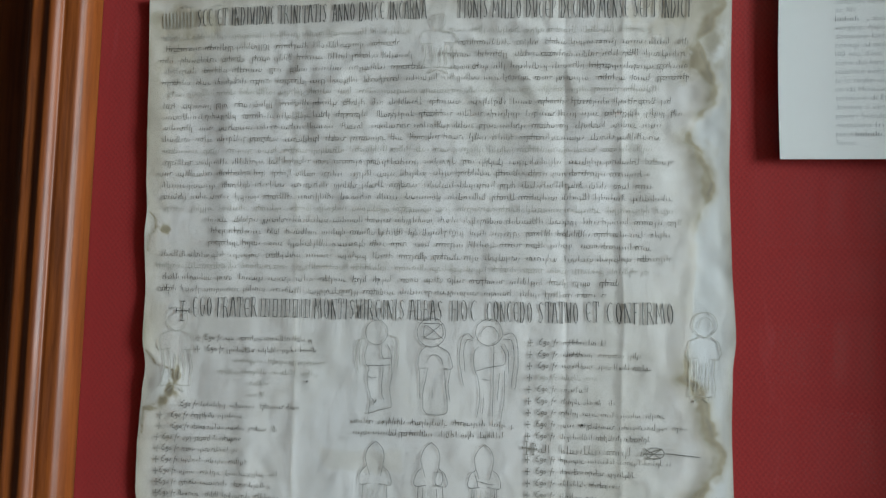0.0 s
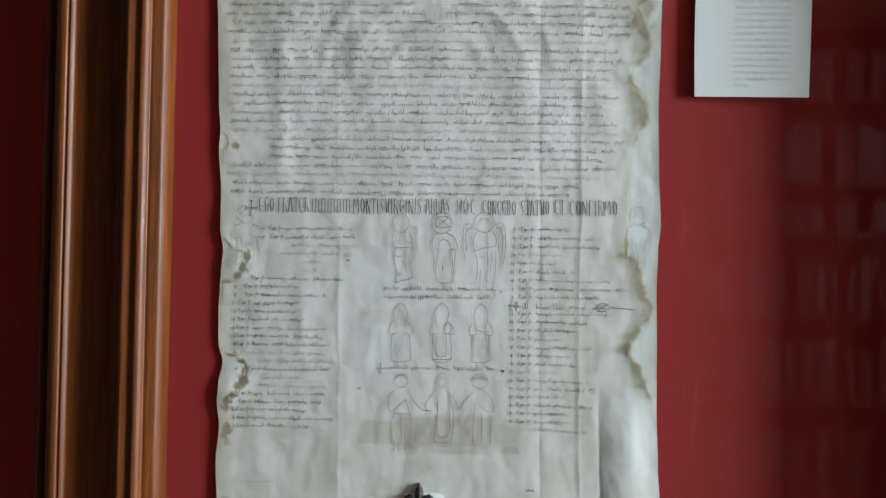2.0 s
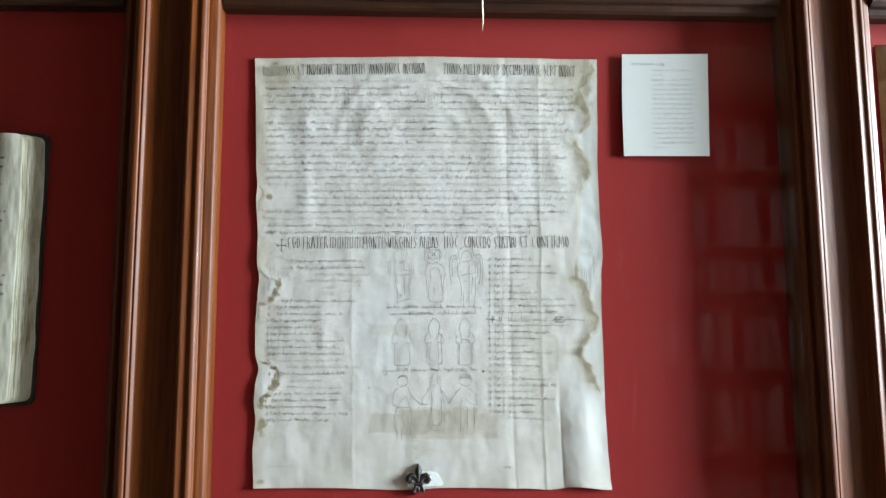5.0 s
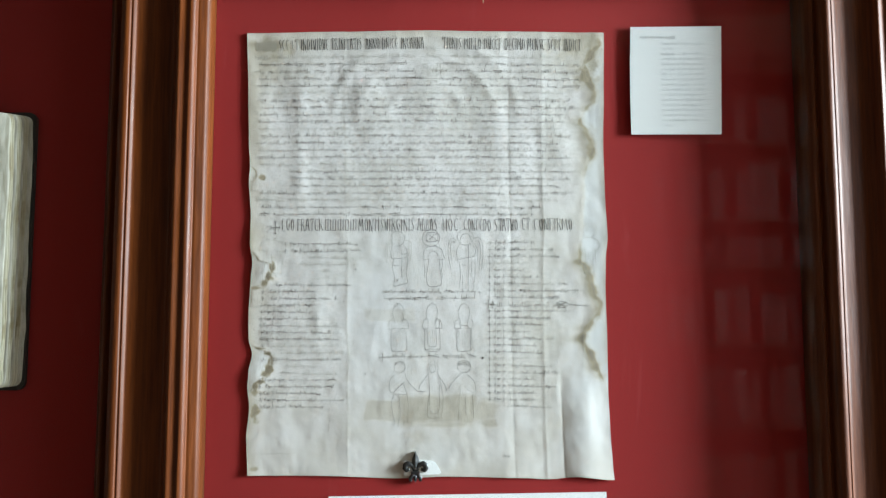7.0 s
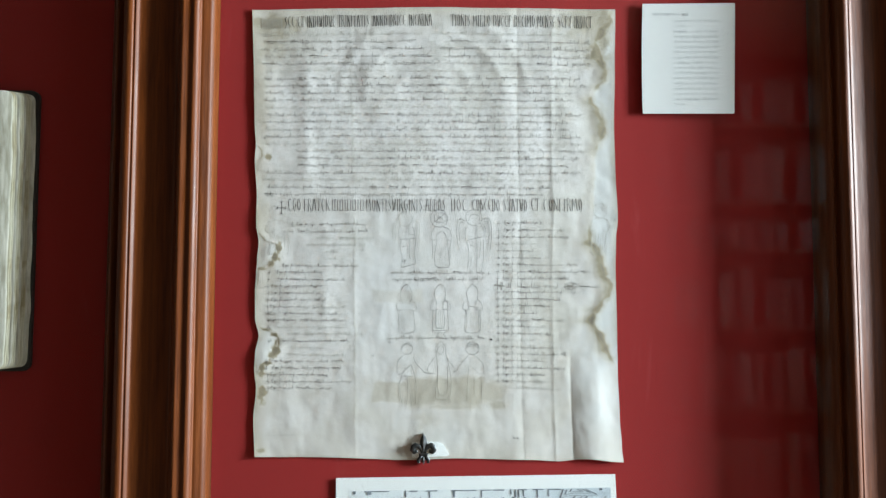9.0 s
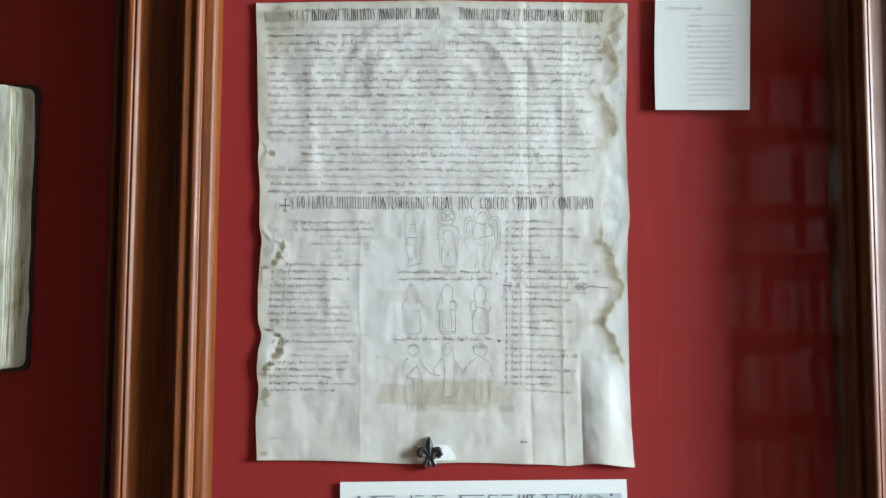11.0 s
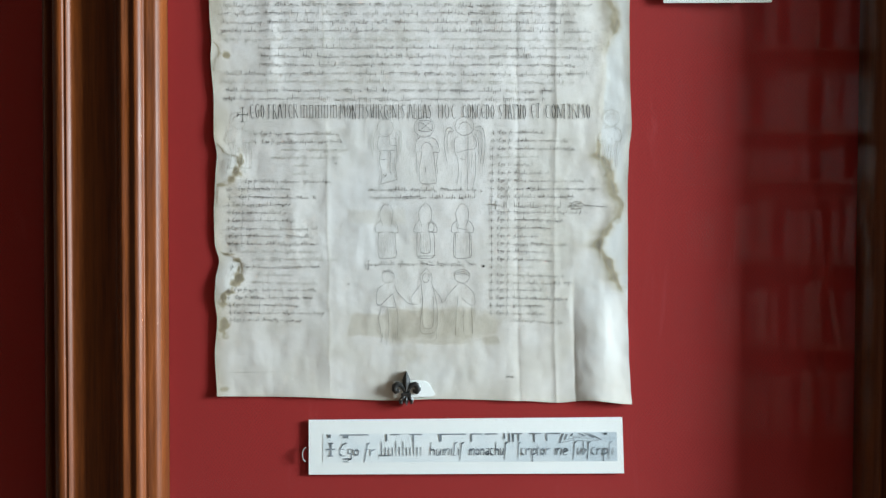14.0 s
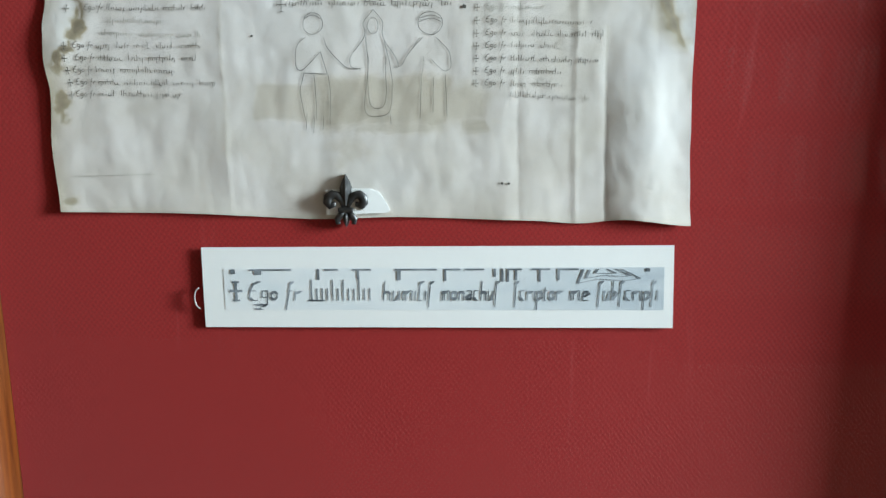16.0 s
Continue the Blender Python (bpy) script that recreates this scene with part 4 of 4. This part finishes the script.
mid_leaf = [(0, 0.031), (0.0042, 0.024), (0.0068, 0.016), (0.0064, 0.007), (0.004, -0.004), (-0.004, -0.004), (-0.0064, 0.007), (-0.0068, 0.016), (-0.0042, 0.024)]
part("central_petal", petal(mid_leaf, [(0, 0.026, 0.0015), (0, 0.015, 0.0042), (0, 0.0, 0.003)]), pewter, clip)
for k in (-1, 1):
    pts = [(0.0015, -0.003), (0.004, 0.004), (0.0085, 0.0095), (0.0135, 0.0105), (0.0175, 0.0075), (0.0182, 0.0025), (0.0155, -0.0008), (0.0125, 0.0005), (0.0128, 0.0032)]
    rad = [0.002, 0.0027, 0.0034, 0.004, 0.0042, 0.0039, 0.0035, 0.003, 0.0026]
    part("side_petal", tube([(FX + FS * k * a, FY, FZ + FS * b) for a, b in pts], rad, 10, 0.6), pewter, clip, smooth=True)
part("band", box(FX - 0.0065, FX + 0.0065, FY - 0.0028, FY + 0.003, FZ - 0.0062, FZ - 0.002, 0.0012), pewter, clip)
foot = [(0, -0.0235), (0.0028, -0.0185), (0.004, -0.012), (0.003, -0.006), (-0.003, -0.006), (-0.004, -0.012), (-0.0028, -0.0185)]
part("foot_petal", petal(foot, [(0, -0.02, 0.0012), (0, -0.013, 0.0035), (0, -0.008, 0.002)]), pewter, clip)
for k in (-1, 1):
    part("foot_petal", tube([(FX + FS * k * a, FY, FZ + FS * b) for a, b in ((0.002, -0.007), (0.0055, -0.0105), (0.0085, -0.0145), (0.008, -0.018), (0.0058, -0.0175))],
                            [0.0018, 0.0027, 0.0029, 0.0024, 0.0018], 10, 0.6), pewter, clip, smooth=True)

# ---- typed caption card ----
CARD = ((0.3092, 1.846), (0.4462, 1.8462), (0.4415, 1.679), (0.307, 1.6795))


def on_card(u, v, lift=0.0005):
    """u and v from 0 to 100 across and down the card."""
    s, t = u / 100, v / 100
    x = (CARD[0][0] * (1 - t) + CARD[3][0] * t) * (1 - s) + (CARD[1][0] * (1 - t) + CARD[2][0] * t) * s
    z = (CARD[0][1] * (1 - s) + CARD[1][1] * s) * (1 - t) + (CARD[3][1] * (1 - s) + CARD[2][1] * s) * t
    x -= 0.0014 * math.sin(math.pi * t) * (1 - s)
    return (x, 0.0035 - 0.006 * s - 0.0002 * (2 * s - 1) ** 2 * (0.5 + 0.5 * t) - lift, z)


def sheet_grid(place, n, m, x1=100, y1=100, x0=0, y0=0, thick=0.0004):
    bm = bmesh.new()
    rows = [[bm.verts.new(place(x0 + (x1 - x0) * i / n, y0 + (y1 - y0) * j / m, 0.0)) for i in range(n + 1)] for j in range(m + 1)]
    for j in range(m):
        for i in range(n):
            bm.faces.new((rows[j][i], rows[j + 1][i], rows[j + 1][i + 1], rows[j][i + 1]))
    r = bmesh.ops.extrude_face_region(bm, geom=list(bm.faces))
    bmesh.ops.translate(bm, verts=[q for q in r["geom"] if isinstance(q, bmesh.types.BMVert)], vec=(0, thick, 0))
    bmesh.ops.recalc_face_normals(bm, faces=bm.faces)
    return bm


card = thing("caption_card", (0.371, 0.004, 1.676), "white typed caption card standing slightly off the red cloth", "caption card")
part("card_sheet", sheet_grid(on_card, 16, 12), paper, card)


def card_bars(u0, u1, v, n):
    bm = bmesh.new()
    u = u0
    while u < u1:
        w = min(u1, u + rng.uniform(3, 11))
        [strip_on(on_card, bm, u + 1.4 * q, v - 1.5, u + 1.4 * q, v + 1.4, 0.5) for q in range(int((w - u) / 1.4) + 1)]
        u = w + 1.8
    return bm


part("text_line", letters(on_card, "PERGAMENA n.", 11, 41, 8.6, 12), print_ink, card)
part("text_line", card_bars(43, 50, 10.4, 3), print_ink, card)
# bars stand where a name or a blurred word is
TYPED = ["Settembre 1310, indizio-", "ne XIV", "#8 , abate di Monte-", "vergine, dispone della", "donazione fatta da due", "coniugi al monastero di", "100 once d'oro in remis-", "sione dei loro peccati;",
         "stabilisce inoltre che tut-", "te le rendite del monaste-", "ro di Montevergine in", "territorio di Eboli siano", "devolute a vantaggio dei", "poveri facendo la com-", "mutazione in uso, in",
         "pane e #9 il Giovedi", "Santo."]
for i, text in enumerate(TYPED):
    v, u, pieces = 14.2 + i * 4.72, 34.5, []
    words = text.split()
    size = [3 + int(w[1:]) if w[0] == "#" else len(w) + 1.1 for w in words]
    k = (50.0 if len(words) > 2 else 2.05 * sum(size)) / sum(size)
    for w, n in zip(words, size):
        if w[0] == "#":
            b = bmesh.new()
            [strip_on(on_card, b, u + 1.5 * q, v + (0.6 if q % 4 == 0 else 1.5), u + 1.5 * q, v + 3.1, 0.5) for q in range(int((k * n - 2.4) / 1.5))]
            pieces.append(b)
        else:
            pieces.append(letters(on_card, w, u, u + k * n - 2.4, v + 0.3, v + 3.9, -0.02, False))
        u += k * n
    part("text_line", merge(*pieces), print_ink, card)

# ---- photographed strip below the parchment ----
STRIP = ((-0.141, 1.149), (0.26, 1.1535), (0.263, 1.081), (-0.141, 1.0785))


def on_strip(u, v, lift=0.0005):
    s, t = u / 100, v / 100
    x = (STRIP[0][0] * (1 - t) + STRIP[3][0] * t) * (1 - s) + (STRIP[1][0] * (1 - t) + STRIP[2][0] * t) * s
    z = (STRIP[0][1] * (1 - s) + STRIP[1][1] * s) * (1 - t) + (STRIP[3][1] * (1 - s) + STRIP[2][1] * s) * t
    return (x, 0.0058 - 0.0001 * (2 * s - 1) ** 2 - 0.0002 * math.sin(math.pi * t) - lift, z)


strip = thing("photo_strip", (0.06, 0.004, 1.081), "long white card with a photographed line of old handwriting", "photo strip")
part("card_sheet", sheet_grid(on_strip, 30, 4), paper, strip)
part("photo", sheet_grid(lambda u, v, k: on_strip(u, v, 0.00015), 30, 4, 98, 78, 4.5, 26, 0.0001), photo, strip, "bluish grey photograph of one enlarged line of script")
lift2 = lambda u, v: on_strip(u, v, 0.0004)
hand = bmesh.new()
for word, u0, u1 in (("Ego", 9.8, 16.4), ("fr", 17.8, 21.4), ("humilis", 38.5, 49.6), ("monachus", 51, 63.4), ("scriptor", 66.5, 76.8), ("me", 78.2, 82.8), ("subscripsi", 84.2, 97.2)):
    pen(word, u0, u1, hand, lift2, 78, 4, 0.25, 0.95)
for k in range(12):
    strip_on(lift2, hand, 23.2 + 1.13 * k, 40 if k in (0, 4, 6, 9) else 51, 23.2 + 1.13 * k, 66, 0.27)
strip_on(lift2, hand, 22.4, 66, 26, 66, 2.2)
for a, b in ((5.6, 8.4),):
    strip_on(lift2, hand, a, 54, b, 54, 3)
    strip_on(lift2, hand, 7, 43, 7, 67, 0.6)
    strip_on(lift2, hand, 6.2, 43, 7.8, 43, 2.4)
    strip_on(lift2, hand, 6.2, 66, 7.8, 66, 2.4)
part("text_line", hand, photo_ink, strip, "dark enlarged line of old handwriting")
bm = bmesh.new()
for a, b, c in ((6, 7, 33), (11, 12.6, 34), (24.5, 25, 40), (33, 33.5, 40), (41.5, 42.3, 41), (51.5, 52, 42), (62, 62.5, 37), (63.6, 64.1, 43), (64.8, 65.3, 43), (66.5, 67, 41), (71.5, 72, 43), (75.5, 76, 41), (94, 95, 31)):
    strip_on(lift2, bm, (a + b) / 2, 27, (a + b) / 2, c, b - a)
for a, b in ((10, 19), (26, 29), (32, 36), (41, 50), (52, 55), (56, 60), (65, 68), (70, 74), (76, 80)):
    strip_on(lift2, bm, a, 28, b, 28, 2.2)
strip_on(lift2, bm, 11, 72, 13, 71, 2.5)
strip_on(lift2, bm, 11, 77, 12.4, 76.5, 2.0)
part("text_line", bm, photo_ink, strip)
part("knot_mark", polyline(lift2, [[(81, 28), (79.8, 45), (84, 40), (90, 42), (93, 39), (89, 28)], [(82.3, 29), (81.5, 39), (85, 35.5), (89.5, 37), (91, 36), (87.8, 28)], [(84, 28), (83.4, 33), (88, 33), (86, 28)]], 0.55), photo_ink, strip)

ringlet = thing("clear_ring", (-0.147, 0.0, 1.1), "small clear ring pin at the strip's end", "pin")
part("ring", tube([(-0.1445 - 0.0045 * math.sin(radians(a)), 0.005, 1.1045 + 0.009 * math.cos(radians(a))) for a in range(0, 181, 15)], 0.0007, 8), clear, ringlet, smooth=True)

hook = thing("hanging_hook", (0.082, 0.0, 1.87), "thin pale brass wire hook under the top rail", "hook")
part("wire", tube([(0.0815, -0.037, 1.965), (0.0818, -0.037, 1.935), (0.0822, -0.034, 1.918), (0.0826, -0.029, 1.907), (0.0835, -0.0245, 1.897), (0.0833, -0.0235, 1.884), (0.0825, -0.0232, 1.871)], [0.0011, 0.0011, 0.0011, 0.0011, 0.0012, 0.0012, 0.0008], 8), brass, hook, smooth=True)

# ---- old book in the neighbouring bay ----
book = thing("old_book", (-0.70, 0.0, 1.305), "open old book with stained vellum pages and black covers", "book")
cover = box(-0.90, -0.578, 0.001, 0.0075, 1.301, 1.7075)
bmesh.ops.bevel(cover, geom=[e for e in cover.edges if abs(e.verts[0].co.y - e.verts[1].co.y) > 0.004 and e.verts[0].co.x > -0.6], offset=0.012, segments=5, affect="EDGES", profile=0.5)
part("cover", cover, leather_black, book)


def page_block(x0, x1, z0, z1, bulge, low=0.0):
    bm = bmesh.new()
    n, m = 24, 64
    rows = []
    r = 0.012
    for j in range(m + 1):
        t = 0.5 - 0.5 * math.cos(math.pi * j / m)
        z = z0 + (z1 - z0) * t
        row = []
        for i in range(n + 1):
            s = i / n
            edge = min(t, 1 - t) * (z1 - z0)
            cut = r - math.sqrt(max(0, r * r - max(0, r - edge) ** 2))
            wave = (0.0022 * noise.noise(Vector((0.3, z * 14, 2.2))) + 0.0012 * noise.noise(Vector((x1 * 900, z * 45, 1.2)))) * s
            x = x0 + (x1 - cut + wave - x0) * s
            y = -0.0105 + low - bulge * math.sin(math.pi * min(1, s * 0.9 + 0.08)) ** 0.7 * 0.8
            y -= 0.001 * noise.noise(Vector((x * 20, 0, z * 16)))
            row.append(bm.verts.new((x, y + 0.004 * (s > 0.97), z)))
        rows.append(row)
    for j in range(m):
        for i in range(n):
            bm.faces.new((rows[j][i], rows[j][i + 1], rows[j + 1][i + 1], rows[j + 1][i]))
    return bm


bm = page_block(-0.735, -0.612, 1.3045, 1.703, 0.006)
part("page", bm, pages, book, "stained vellum page", smooth=True)
for k in range(10):
    part("page_edge", page_block(-0.65, -0.6065 + 0.0028 * k + rng.uniform(-0.0006, 0.0006), 1.3042 + 0.0003 * k, 1.7035 - 0.0002 * k, 0.0055 - 0.0004 * k, 0.0009 * k), pages if k % 3 else pages_edge, book, smooth=True)
lines = bmesh.new()
for i in range(24):
    z = 1.665 - i * 0.0135
    w = rng.uniform(0.0, 0.02)
    a = -0.72
    while a < -0.622 - w:
        b = min(a + rng.uniform(0.006, 0.02), -0.62 - w)
        q = [lines.verts.new((x, -0.0182, z + d)) for x, d in ((a, -0.0016), (b, -0.0016), (b, 0.0016), (a, 0.0016))]
        lines.faces.new(q)
        a = b + 0.004
part("text_block", lines, ink, book)

# ---- sheet in the bay beyond, of which only an edge shows ----
other = thing("document_sheet", (0.84, 0.004, 1.3), "pale grey-green document sheet on the red cloth", "document")
part("paper_sheet", sheet_grid(lambda u, v, k: (0.728 + 0.0024 * u, 0.0045 - 0.002 * math.sin(math.pi * u / 100), 1.868 - 0.0056 * v), 8, 8), pages, other, smooth=True)

# ---- bookcase on the far side of the room, seen in the glass ----
BC0, BC1, BCY, BCZ = 1.19, 2.98, -3.29, 2.72
shelves = thing("bookcase", ((BC0 + BC1) / 2, BCY + 0.15, 0), "tall dark wooden bookcase full of old books", "bookcase")
for x in (BC0, BC1 - 0.035):
    part("side_panel", box(x, x + 0.035, BCY, BCY + 0.34, 0, BCZ, 0.003), shelf_mat, shelves)
part("back_panel", box(BC0 + 0.035, BC1 - 0.035, BCY, BCY + 0.015, 0, BCZ), shelf_mat, shelves)
part("plinth", box(BC0 + 0.035, BC1 - 0.035, BCY + 0.016, BCY + 0.33, 0, 0.08, 0.003), shelf_mat, shelves)
part("cornice", box(BC0 - 0.03, BC1 + 0.03, BCY, BCY + 0.37, BCZ, BCZ + 0.09, 0.012), shelf_mat, shelves)
LEVELS = [0.08, 0.325, 0.785, 1.225, 1.645, 1.90, 2.33]
for z in LEVELS[1:]:
    part("shelf", box(BC0 + 0.036, BC1 - 0.036, BCY + 0.016, BCY + 0.33, z, z + 0.028, 0.003), edge_mat, shelves, "shelf in a lighter brown than the bookcase frame")
for z, top in zip(LEVELS[1:], LEVELS[2:] + [BCZ]):
    x = BC0 + 0.045
    room = top - z - 0.028
    while x < BC1 - 0.14:
        w, h, d = rng.uniform(0.04, 0.095), room * rng.uniform(0.62, 0.8), rng.uniform(0.2, 0.27)
        bm = box(x, x + w - 0.004, BCY + 0.03, BCY + 0.03 + d, z + 0.0285, z + 0.0285 + h, 0.008)
        lean = rng.uniform(0.06, 0.2) if rng.random() < 0.16 else 0.0
        if lean:
            for q in bm.verts:
                q.co.x += lean * (z + 0.0285 + h - q.co.z)
        b = part("shelved_book", bm, rng.choice(spines))
        tagged(b, "old bound book leaning on the bookcase shelf" if lean else "old bound book standing on the bookcase shelf", "book", "books on the bookcase")
        x += w + lean * h + (rng.uniform(0.02, 0.06) if rng.random() < 0.1 else 0)
